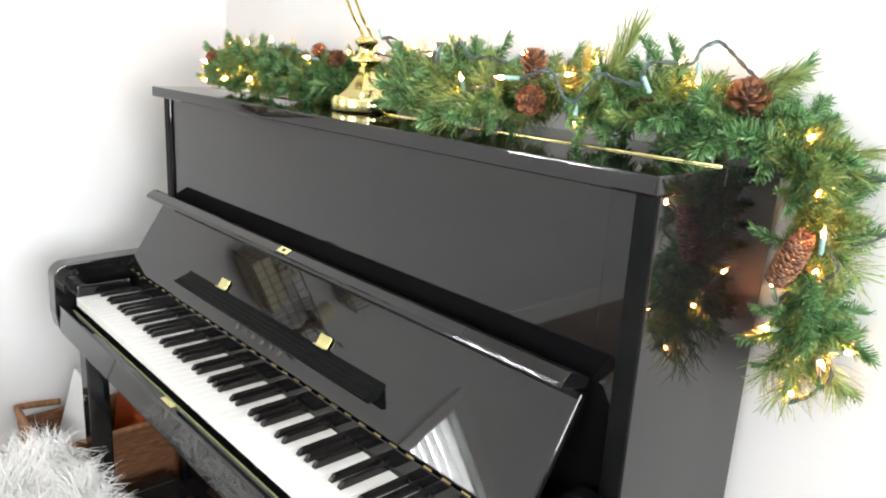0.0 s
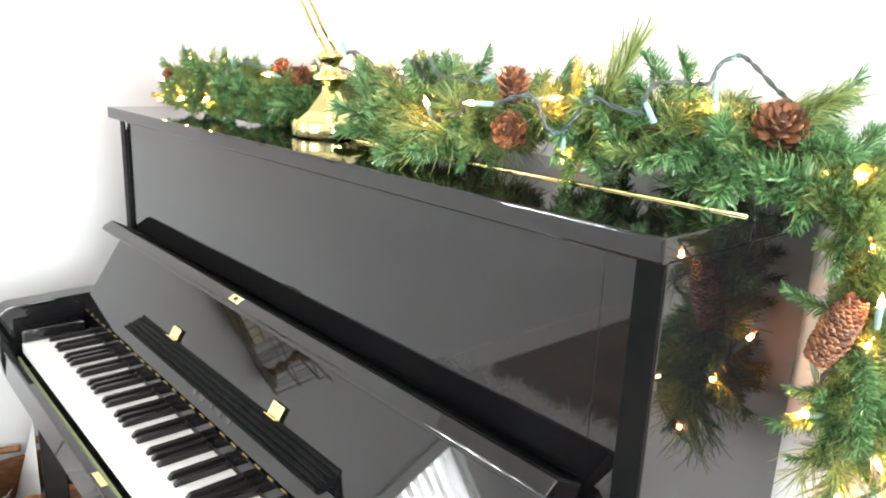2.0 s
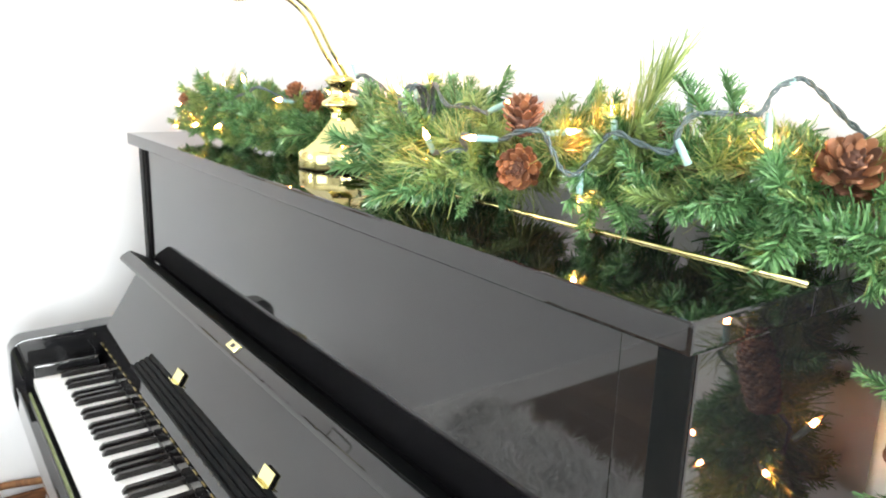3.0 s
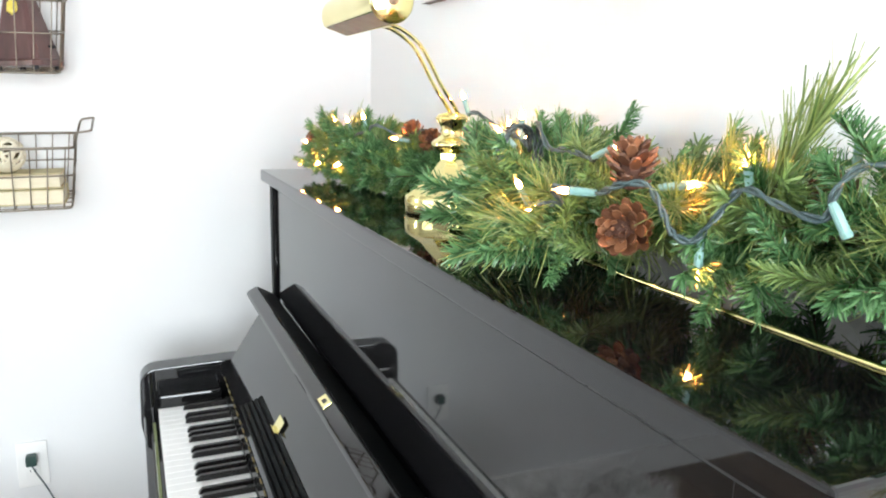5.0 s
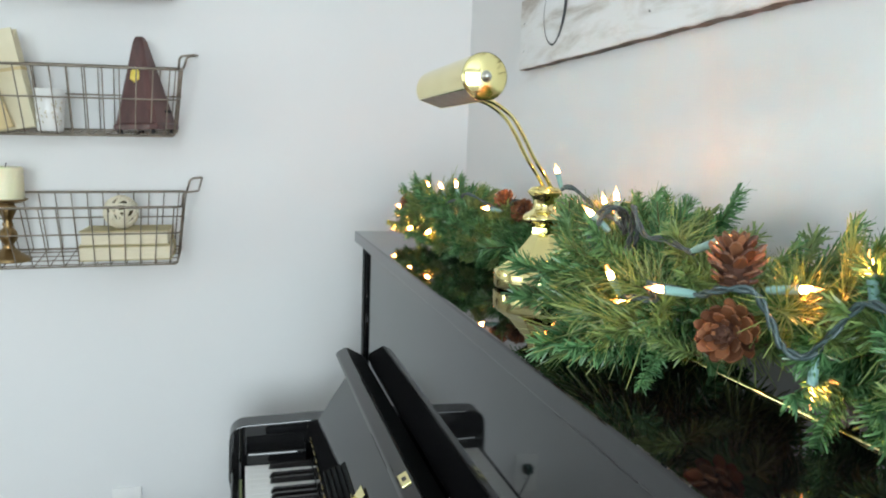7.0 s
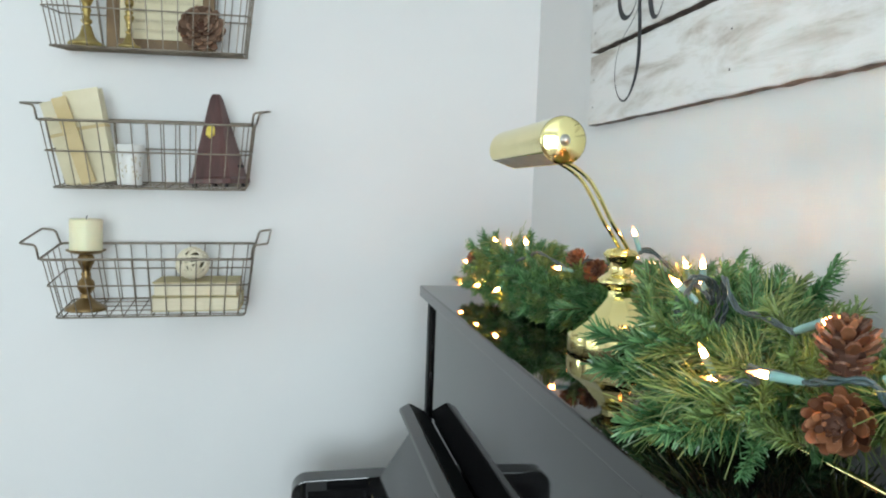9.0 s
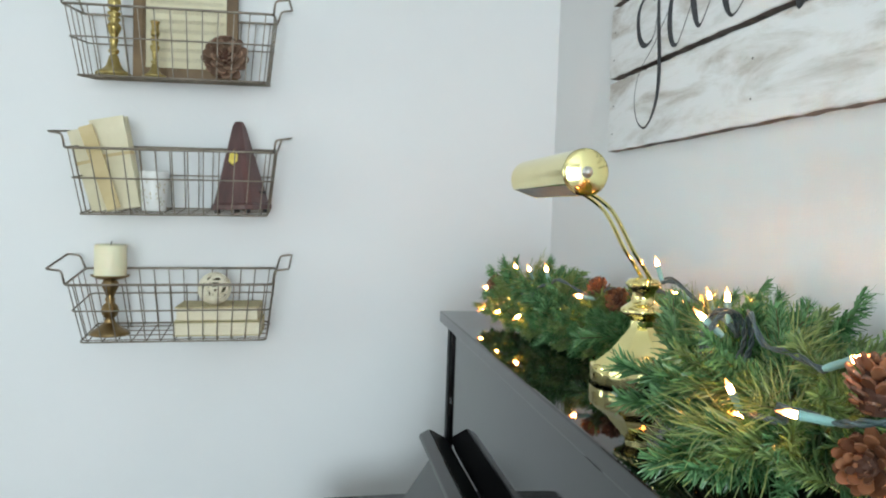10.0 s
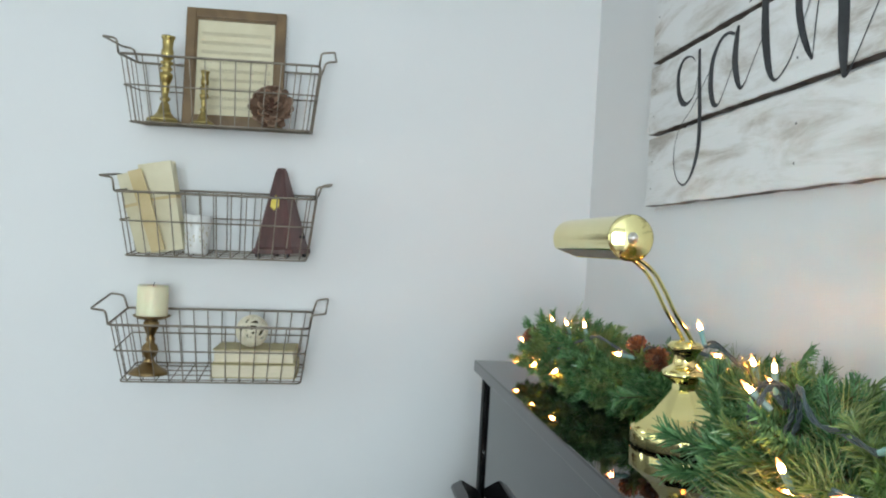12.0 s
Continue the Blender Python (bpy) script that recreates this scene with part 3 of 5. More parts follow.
def grow_garland():
    rng = random.Random(7)
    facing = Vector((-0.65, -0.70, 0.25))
    bulbs = [(Vector(p) + facing * k, 0.012 + 0.15 * k) for p, d in BULBS for k in (0.0, 0.02, 0.045)]
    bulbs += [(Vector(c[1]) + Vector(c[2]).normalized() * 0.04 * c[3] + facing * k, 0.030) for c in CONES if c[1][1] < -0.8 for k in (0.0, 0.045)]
    bulbs += [(Vector((0.13, -1.005, 1.318)) + facing * k, 0.034) for k in (0.0, 0.04, 0.08)]
    for kind, total in ((0, 400), (1, 70)):
        made, tries = 0, 0
        while made < total and tries < 14000:
            tries += 1
            i = 1 + int(((made + rng.random()) / total) ** 1.08 * (len(LINE) - 2))
            t = (LINE[i + 1] - LINE[i - 1]).normalized()
            r = Vector((rng.gauss(0, 1), rng.gauss(0, 1), rng.gauss(0, 1)))
            r = (r - t * r.dot(t)).normalized()
            d = (r * rng.uniform(0.6, 1.1) + t * rng.uniform(-0.7, 0.7)).normalized()
            size = rng.uniform(0.6, 1.1)
            ln = (0.128 if kind == 0 else 0.120) * size
            p = LINE[i] + r * rng.uniform(0, 0.02)
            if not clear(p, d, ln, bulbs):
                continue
            sprig((SHORT if kind == 0 else LONG)[rng.randrange(6 if kind == 0 else 4)], p, d, rng.uniform(0, 6.28), size)
            made += 1
    # short tips that fill the mass low on the lid
    made, tries = 0, 0
    while made < 300 and tries < 24000:
        tries += 1
        low = made % 3 > 0
        i = rng.randrange(1, int(len(LINE) * (0.78 if made > 200 else 0.30)))
        r = Vector((rng.gauss(-0.4, 1), rng.gauss(0, 1), rng.gauss(0, 1) * (0.35 if low else 1))).normalized()
        size = rng.uniform(0.42, 0.66) if low else rng.uniform(0.6, 0.9)
        p = LINE[i] + (Vector((-0.045, 0, -0.038)) * rng.uniform(0.5, 1) if low else Vector((0, 0, 0)))
        if clear(p, r, 0.125 * size, bulbs, 1.216):
            sprig(SHORT[rng.randrange(6)], p, r, rng.uniform(0, 6.28), size)
            made += 1
    # the hanging end is thick all round
    made, tries = 0, 0
    while made < 90 and tries < 9000:
        tries += 1
        i = rng.randrange(int(len(LINE) * 0.74), len(LINE) - 1)
        r = Vector((rng.gauss(-0.25, 0.8), rng.gauss(-0.2, 1), rng.gauss(-0.2, 0.9))).normalized()
        size = rng.uniform(0.45, 0.75)
        if clear(LINE[i], r, 0.125 * size, bulbs):
            sprig((SHORT if made % 5 else LONG)[rng.randrange(4)], LINE[i], r, rng.uniform(0, 6.28), size)
            made += 1
    # branches that stand out of the mass: mesh, foot, direction, size
    out = [
        # upright brush of long needles
        (BRUSH[0], (0.155, -1.335, 1.300), (0.08, -0.42, 1), 1.0), (BRUSH[1], (0.165, -1.325, 1.300), (0.05, -0.30, 1), 0.85), (BRUSH[0], (0.160, -1.290, 1.300), (0.0, -0.15, 1), 0.55),
        # plumes behind the coil and to the wall
        (SHORT[1], (0.225, -0.93, 1.300), (0.25, -0.35, 0.80), 0.55), (SHORT[2], (0.230, -1.00, 1.300), (0.25, -0.85, 0.55), 0.75), (LONG[1], (0.21, -0.84, 1.30), (0.0, 0.1, 1), 0.5),
        # branch before the lamp's foot
        (SHORT[4], (0.130, -0.930, 1.250), (-0.02, 0.72, 0.62), 1.0), (SHORT[5], (0.135, -0.985, 1.250), (-0.75, 0.55, 0.22), 1.0), (SHORT[1], (0.125, -1.02, 1.250), (-0.85, 0.30, 0.05), 0.95), (SHORT[2], (0.165, -0.93, 1.255), (-0.35, 0.80, 0.15), 0.75),
        # long low spray over the front of the lid
        (LONG[0], (0.100, -1.13, 1.262), (-0.85, 0.28, -0.12), 0.95), (LONG[2], (0.105, -1.10, 1.258), (-0.80, 0.50, -0.10), 0.95), (LONG[3], (0.090, -1.16, 1.262), (-0.85, -0.05, -0.12), 0.85), (BRUSH[1], (0.110, -1.13, 1.265), (-0.85, 0.55, -0.10), 0.70),
        (SHORT[5], (0.095, -1.10, 1.250), (-0.90, 0.10, -0.15), 0.85), (SHORT[1], (0.100, -1.15, 1.250), (-0.72, -0.35, -0.18), 0.80), (LONG[1], (0.095, -1.17, 1.285), (-0.6, -0.15, 0.45), 0.65),
        # tips below the hanging bulb and over the hinge
        (SHORT[2], (0.165, -1.300, 1.262), (-0.55, -0.30, -0.30), 0.62), (SHORT[1], (0.215, -1.390, 1.285), (-0.45, -0.15, -0.45), 0.75), (SHORT[4], (0.235, -1.435, 1.290), (-0.45, -0.25, -0.42), 0.95), (SHORT[5], (0.250, -1.475, 1.290), (-0.48, -0.22, -0.35), 1.0),
        (SHORT[2], (0.215, -1.400, 1.300), (-0.12, 0.10, 0.95), 0.72), (SHORT[1], (0.225, -1.410, 1.295), (-0.10, -0.25, 0.95), 0.70), (SHORT[4], (0.240, -1.455, 1.300), (-0.65, -0.15, 0.10), 0.90), (LONG[2], (0.200, -1.345, 1.280), (-0.75, -0.20, 0.05), 0.75),
        (LONG[3], (0.170, -1.255, 1.285), (-0.45, 0.05, 0.75), 0.62), (LONG[0], (0.185, -1.285, 1.285), (-0.35, -0.15, 0.85), 0.62),
        # far end
        (SHORT[2], (0.130, -0.22, 1.280), (-0.30, 0.10, 0.90), 0.62), (SHORT[5], (0.140, -0.25, 1.270), (-0.80, 0.20, -0.10), 0.80), (SHORT[1], (0.135, -0.36, 1.285), (-0.25, -0.10, 0.95), 0.55), (BRUSH[0], (0.160, -0.42, 1.290), (0.1, -0.25, 0.8), 0.5),
        # end that hangs beside the piano
        (LONG[2], (0.260, -1.52, 1.300), (0.15, -0.85, 0.40), 0.70), (LONG[3], (0.280, -1.60, 1.225), (0.15, -1.0, 0.12), 0.75), (BRUSH[1], (0.270, -1.49, 1.312), (0.05, -1.0, 0.32), 0.80), (BRUSH[0], (0.265, -1.50, 1.305), (0.05, -0.8, 0.55), 0.60), (BRUSH[0], (0.275, -1.60, 1.235), (0.05, -1.0, 0.05), 0.75), (SHORT[1], (0.262, -1.605, 1.105), (-0.20, 0.90, 0.10), 0.55),
        (SHORT[2], (0.270, -1.63, 0.965), (-0.10, 0.05, -1), 0.60), (SHORT[5], (0.285, -1.49, 1.285), (-0.40, -0.10, -0.42), 0.80), (SHORT[1], (0.290, -1.525, 1.270), (-0.45, 0.02, -0.30), 0.75), (SHORT[4], (0.285, -1.56, 1.260), (-0.30, -0.10, -0.60), 0.70), (SHORT[2], (0.300, -1.50, 1.290), (-0.25, 0.30, -0.35), 0.80), (LONG[0], (0.270, -1.635, 0.945), (-0.05, 0.05, -1), 0.95), (LONG[2], (0.260, -1.62, 0.965), (-0.25, 0.25, -0.9), 0.85), (LONG[3], (0.280, -1.66, 0.960), (0.15, -0.35, -0.8), 0.85),
        (LONG[1], (0.275, -1.63, 1.120), (0.1, -0.75, -0.35), 0.85), (SHORT[5], (0.275, -1.64, 1.00), (0.05, -0.9, -0.1), 0.8), (SHORT[4], (0.270, -1.62, 1.00), (-0.2, 0.5, -0.6), 0.75)]
    for k, (me, p, d, size) in enumerate(out):
        sprig(me, Vector(p), Vector(d).normalized(), k * 1.7, size)
    rosette = cone_mesh("pine_cone", 0.072, 0.036, 50, 84, 1)
    slim = cone_mesh("pine_cone", 0.108, 0.0225, 270, 62, 2, closed=True)
    for k, p, d, size in CONES:
        me = (rosette, slim)[k]
        ob = new("pine_cone", me)
        ob["label"] = "brown pine cone"
        ob.parent = garland
        ob.matrix_world = aim(p, d, 1.0) @ Matrix.Scale(size, 4)


grow_garland()

# ---- string of lights in the garland ----
string_lights = thing("string_lights", "lit warm mini bulbs on green wire wound through the garland", "string lights")
def build_lights():
    glass = lathe([(0.0, 0.0180), (0.0007, 0.016), (0.0017, 0.012), (0.0026, 0.007), (0.0027, 0.003), (0.0022, 0.0)], 10)
    me = bpy.data.meshes.new("bulb")
    glass.to_mesh(me)
    glass.free()
    me.shade_smooth()
    me.materials.append(BULB)
    sock = lathe([(0.0, -0.022), (0.0026, -0.022), (0.0034, -0.017), (0.0035, -0.002), (0.0039, 0.0), (0.0034, 0.002), (0.0, 0.002)], 10)
    ms = bpy.data.meshes.new("socket")
    sock.to_mesh(ms)
    sock.free()
    ms.materials.append(SOCKET)
    ends = []
    for p, d in BULBS:
        d = Vector(d).normalized()
        b = new("bulb", me)
        b.parent = string_lights
        b.matrix_world = aim(Vector(p) - d * 0.008, d)
        s = new("socket", ms)
        s.parent = b
        s["label"] = "pale green bulb socket"
        ends.append(Vector(p) - d * 0.030)
    rng = random.Random(3)
    coil = [Vector((0.122 + 0.030 * math.cos(a), -1.003 + 0.014 * math.cos(a) - a * 0.002, 1.322 + 0.030 * math.sin(a))) for a in np.linspace(0, 4.2 * math.pi, 24)]
    far = ends[:13] + coil + [Vector(p) for p in ((0.115, -1.09, 1.333), (0.110, -1.133, 1.333), (0.110, -1.175, 1.328))] + [ends[16]]
    near = [ends[14], Vector((0.070, -1.19, 1.290)), ends[15]] + [Vector(p) for p in (
        (0.060, -1.280, 1.316), (0.075, -1.298, 1.319), (0.085, -1.304, 1.303), (0.090, -1.314, 1.284), (0.100, -1.325, 1.279), (0.110, -1.334, 1.296), (0.120, -1.349, 1.320), (0.120, -1.383, 1.313), (0.120, -1.417, 1.309),
        (0.140, -1.408, 1.326), (0.180, -1.397, 1.340), (0.220, -1.416, 1.341), (0.225, -1.434, 1.343), (0.250, -1.428, 1.361), (0.270, -1.430, 1.371), (0.290, -1.434, 1.375), (0.298, -1.450, 1.362), (0.290, -1.480, 1.340), (0.290, -1.500, 1.325))] + ends[21:27] + [ends[34]] + ends[27:31]
    for route in (far, near):
        full = []
        for a, b in zip(route, route[1:]):
            full.append(a)
            if (b - a).length > 0.05:
                sag = Vector((rng.uniform(-0.022, -0.006), rng.uniform(-0.012, 0.01), rng.uniform(0.0, 0.022))) if a.y > -1.5 else Vector((rng.uniform(-0.02, 0.01), rng.uniform(-0.035, -0.01), rng.uniform(-0.01, 0.01)))
                full.append((a + b) / 2 + sag)
        full.append(route[-1])
        pts = [Vector((p.x, p.y, max(p.z, 1.245))) if p.y > -1.54 and p.z > 1.2 else Vector((max(p.x, 0.258), min(p.y, -1.590), p.z)) if p.z < 1.2 else p for p in curve_points(full, 5)]
        for ph in (0, math.pi):
            strand = []
            for i, p in enumerate(pts):
                a = i * 0.9 + ph
                t = (pts[min(i + 1, len(pts) - 1)] - pts[max(i - 1, 0)]).normalized()
                u = t.orthogonal().normalized()
                strand.append(p + (u * math.cos(a) + t.cross(u) * math.sin(a)) * 0.0017)
            part("wire", tube(strand, 0.0016, 6), CABLE, string_lights, smooth=True)
    # two sockets whose bulbs face away
    for p, d in (((0.126, -1.430, 1.301), (0.25, -0.35, -0.8)), ((0.200, -1.374, 1.356), (0.1, 0.1, 1)), ((0.275, -1.431, 1.372), (-0.3, -0.5, 0.1))):
        s = new("socket", ms)
        s.parent = string_lights
        s["label"] = "pale green bulb socket"
        s.matrix_world = aim(p, d)
    # loose loop behind the hanging end
    loop = curve_points([(0.30, -1.60, 1.20), (0.31, -1.67, 1.21), (0.31, -1.715, 1.185), (0.30, -1.70, 1.14), (0.29, -1.665, 1.115)], 6)
    part("wire", tube(loop, 0.0022, 6), CABLE, string_lights, smooth=True)


build_lights()

CERAMIC = vary(mat("white_ceramic", rough=0.3), (0.70, 0.70, 0.68), (0.80, 0.80, 0.78), 14)
# ---- piano lamp ----
piano_lamp = thing("piano_lamp", "polished brass lamp with cylinder shade, unlit, on the piano lid", "lamp", Matrix.Translation((0.166, -0.729, TOP)))


def build_lamp():
    base = part("base", lathe([(0, 0.0), (0.067, 0.0), (0.0695, 0.002), (0.0705, 0.005), (0.0705, 0.024), (0.0695, 0.028), (0.066, 0.031)], 48), BRASS, piano_lamp, smooth=True)
    part("cone", lathe([(0.0685, 0.030), (0.046, 0.046), (0.0225, 0.073), (0.0165, 0.081), (0.0160, 0.090)], 8), BRASS, base, "faceted brass cone")
    neck = part("neck", lathe([(0.0170, 0.090), (0.0225, 0.095), (0.0300, 0.099), (0.0312, 0.103), (0.0300, 0.107), (0.0235, 0.111), (0.0165, 0.116), (0.0155, 0.126), (0.0185, 0.133), (0.0230, 0.138), (0.0235, 0.144), (0.020, 0.148), (0.012, 0.150), (0, 0.150)], 32), BRASS, piano_lamp, smooth=True)
    part("beading", merge(bmesh.new(), tube([(0.0236 * math.cos(a), 0.0236 * math.sin(a), 0.1415) for a in np.linspace(0, math.tau, 40)[:-1]], 0.0018, 6, closed=True)), BRASS, neck, smooth=True)
    for dy in (-0.014, 0.014):
        pts = curve_points([(0.004, dy, 0.148), (-0.010, dy - 0.002, 0.168), (-0.028, dy - 0.003, 0.192), (-0.046, dy - 0.005, 0.222), (-0.064, dy - 0.006, 0.246), (-0.092, dy - 0.007, 0.264), (-0.118, dy - 0.008, 0.270)], 7)
        part("arm_rod", tube(pts, 0.0030, 10), BRASS, piano_lamp, smooth=True)
    # shade: open cylinder along y
    y0, y1, r = -0.141, 0.090, 0.0285
    cx, cz = -0.146, 0.285
    bm = bmesh.new()
    rings = []
    n = 40
    for rad in (r, r - 0.0012):
        for y in (y0, y1):
            rings.append([bm.verts.new((cx + rad * math.cos(a), y, cz + rad * math.sin(a))) for a in np.linspace(radians(-70), radians(214), n)])
    for k in range(n - 1):
        bm.faces.new((rings[0][k], rings[0][k + 1], rings[1][k + 1], rings[1][k]))
        bm.faces.new((rings[2][k], rings[3][k], rings[3][k + 1], rings[2][k + 1]))
    for k in (0, n - 1):
        bm.faces.new((rings[0][k], rings[1][k], rings[3][k], rings[2][k]))
    shade = part("shade", bm, BRASS, piano_lamp, smooth=True)
    cap = lathe([(0, 0.0062), (0.008, 0.0058), (0.016, 0.0044), (0.024, 0.0020), (r - 0.0004, 0.0006), (r - 0.0002, -0.001), (r - 0.0015, -0.002), (0, -0.0015)], 40)
    facing = Matrix.Translation((cx, y0, cz)) @ Matrix.Rotation(radians(90), 4, "X")
    bmesh.ops.transform(cap, matrix=facing, verts=cap.verts)
    part("end_cap", cap, BRASS, shade, smooth=True)
    knob = lathe([(0, 0.0115), (0.003, 0.011), (0.004, 0.009), (0.004, 0.0075), (0.006, 0.0068), (0.007, 0.0060), (0, 0.0055)], 16)
    bmesh.ops.transform(knob, matrix=facing, verts=knob.verts)
    part("knob", knob, STEEL, shade, "small steel knob", smooth=True)
    bm = bmesh.new()
    arc = [(cx + (r - 0.0006) * math.cos(a), cz + (r - 0.0006) * math.sin(a)) for a in np.linspace(radians(-70), radians(214), 24)]
    ends = [[bm.verts.new((x, y, z)) for x, z in arc] for y in (y1 - 0.0015, y1)]
    bm.faces.new(ends[0])
    bm.faces.new(ends[1][::-1])
    for k in range(24):
        bm.faces.new((ends[0][k], ends[1][k], ends[1][(k + 1) % 24], ends[0][(k + 1) % 24]))
    part("end_cap", bm, BRASS, shade)
    a0, a1 = radians(-70), radians(214)
    bm = bmesh.new()
    q = [(cx + (r - 0.0015) * math.cos(a), cz + (r - 0.0015) * math.sin(a)) for a in (a0, a1)]
    v = [bm.verts.new((x, y, z + dz)) for dz in (0, 0.0012) for x, z in q for y in (y0 + 0.003, y1 - 0.003)]
    for f in ((0, 1, 3, 2), (4, 6, 7, 5), (0, 2, 6, 4), (1, 5, 7, 3), (0, 4, 5, 1), (2, 3, 7, 6)):
        bm.faces.new([v[k] for k in f])
    part("reflector", bm, DULLGREY, shade, "flat grey metal reflector under the shade")
    part("bracket", box(cx + 0.018, cx + 0.034, -0.06, -0.020, cz - 0.022, cz - 0.014, 0.002), BRASS, shade)


build_lamp()

# ---- wire baskets on the north wall ----
TAN = vary(mat("manila_paper", rough=0.75), (0.50, 0.39, 0.19), (0.66, 0.55, 0.32), 9, bump=0.2, bump_scale=80)
PALEPAPER = vary(mat("old_paper", rough=0.8), (0.62, 0.56, 0.38), (0.73, 0.68, 0.50), 12, bump=0.2, bump_scale=90)
BOOK = vary(mat("beige_cloth", rough=0.8), (0.46, 0.40, 0.22), (0.54, 0.47, 0.28), 30, bump=0.4, bump_scale=500)
PAGES = vary(mat("page_edges", rough=0.8), (0.62, 0.56, 0.40), (0.74, 0.68, 0.52), 40, stretch=(1, 1, 40), bump=0.2)
WAX = vary(mat("candle_wax", rough=0.45, Subsurface_Weight=0.15), (0.74, 0.69, 0.46), (0.80, 0.76, 0.54), 10)
MAHOG = vary(mat("mahogany", rough=0.3), (0.052, 0.024, 0.023), (0.125, 0.058, 0.053), 5, stretch=(6, 6, 1), rough=(0.25, 0.4), bump=0.1)
WALNUT = vary(mat("walnut_frame", rough=0.45), (0.105, 0.062, 0.026), (0.23, 0.145, 0.062), 6, stretch=(1, 1, 1), bump=0.2, distort=1.5)
INK = vary(mat("dark_ink", rough=0.6), (0.008, 0.009, 0.012), (0.034, 0.036, 0.042), 18, lo=0.42, hi=0.78)
STAFF = vary(mat("faded_print", rough=0.8), (0.47, 0.42, 0.30), (0.55, 0.50, 0.37), 40)
BRONZE = vary(mat("dark_bronze", metal=1.0), (0.17, 0.11, 0.045), (0.33, 0.23, 0.11), 14, rough=(0.25, 0.45), bump=0.15, bump_scale=120)
VINE = vary(mat("bleached_vine", rough=0.7), (0.66, 0.60, 0.44), (0.80, 0.76, 0.62), 40, bump=0.3)
PALECONE = random_tone(mat("dry_cone_scales", rough=0.7), (0.10, 0.055, 0.035), (0.31, 0.195, 0.130))
GOLD = vary(mat("gold_emblem", metal=1.0), (0.75, 0.60, 0.10), (0.90, 0.76, 0.22), 60, rough=(0.25, 0.4))


def wire_basket(x, z, label, h, left_lift, right_out, pitch):
    """Basket with sloping sides; its origin is the middle of the bottom's back edge."""
    m = Matrix.Translation((x, NY - 0.008, z)) @ Matrix.Rotation(radians(-1.2), 4, "Y") @ Matrix.Rotation(radians(pitch), 4, "X")
    b = thing("wire_basket", label, "basket", m, group="wire baskets on the wall")
    hw, bw, dp, bd = 0.2365, 0.2165, 0.168, 0.150

    def ring(f, back=0.0):
        w, d = bw + (hw - bw) * f, bd + (dp - bd) * f
        return [(-w, 0, h * f), (w, 0, h * f), (w, -d, h * f), (-w, -d, h * f)]

    def rounded(pts, rad):
        out = []
        for i in range(4):
            p, a, c = Vector(pts[i]), Vector(pts[i - 1]), Vector(pts[(i + 1) % 4])
            u, v = (a - p).normalized() * rad, (c - p).normalized() * rad
            out += [p + u, p + (u + v) * 0.3, p + v]
        return out

    part("rim", tube(rounded(ring(1), 0.012), 0.0030, 8, closed=True), WIRE, b, smooth=True)
    part("middle_ring", tube(rounded(ring(0.55), 0.010), 0.0019, 6, closed=True), WIRE, b, smooth=True)
    part("bottom_ring", tube(rounded(ring(0.0), 0.010), 0.0022, 6, closed=True), WIRE, b, smooth=True)
    n = 13
    for i in range(n):
        s = -1 + 2 * (i + 0.5) / n
        pts = [(s * hw, 0, h), (s * bw, 0, 0.004), (s * bw, -0.006, 0), (s * bw, -bd + 0.006, 0), (s * bw, -bd, 0.004), (s * hw, -dp, h)]
        part("wire", tube(pts, 0.0014, 6), WIRE, b)
    for k in range(4):
        q = (k + 0.6) / 4.2
        pts = [(-hw, -dp * q, h), (-bw, -bd * q, 0.002), (-bw + 0.004, -bd * q, -0.002), (bw - 0.004, -bd * q, -0.002), (bw, -bd * q, 0.002), (hw, -dp * q, h)]
        part("wire", tube(pts, 0.0014, 6), WIRE, b)
    for sx, up in ((-1, left_lift), (1, right_out)):
        u, o = up
        pts = [(sx * hw, -dp + 0.004, h), (sx * (hw + 0.004), -dp + 0.003, h + u), (sx * (hw + 0.008 + o), -dp + 0.003, h + u + 0.004), (sx * (hw + 0.010 + o), -0.004, h + u + 0.004), (sx * (hw + 0.010), -0.004, h + u), (sx * hw, -0.004, h)]
        pts = [Vector(p) for p in pts]
        sm = [pts[0]]
        for a, p, c in zip(pts, pts[1:], pts[2:]):
            sm += [p + (a - p).normalized() * 0.007, p + ((a - p).normalized() + (c - p).normalized()) * 0.002, p + (c - p).normalized() * 0.007]
        sm.append(pts[-1])
        part("handle", tube(sm, 0.0026, 8), WIRE, b, smooth=True)
    return b


wire_basket(-0.628, 1.129, "bronze wire basket on the wall holding a candle and two books", 0.147, (0.034, 0.030), (0.034, 0.030), 9)
wire_basket(-0.632, 1.429, "bronze wire wall basket holding a metronome, cup and folded papers", 0.156, (0.032, 0.026), (0.030, 0.026), 6)
wire_basket(-0.640, 1.755, "bronze wire basket on the wall holding a framed page and candlesticks", 0.158, (0.034, 0.028), (0.032, 0.028), 6)


def tilt_z(x, x0, z0, y=0.205):
    """Height of a basket's floor below a thing at x, y."""
    pitch = 9 if z0 < 1.2 else 6
    return z0 + (x - x0) * math.tan(radians(1.2)) - (NY - 0.008 - y) * math.tan(radians(pitch)) + 0.003


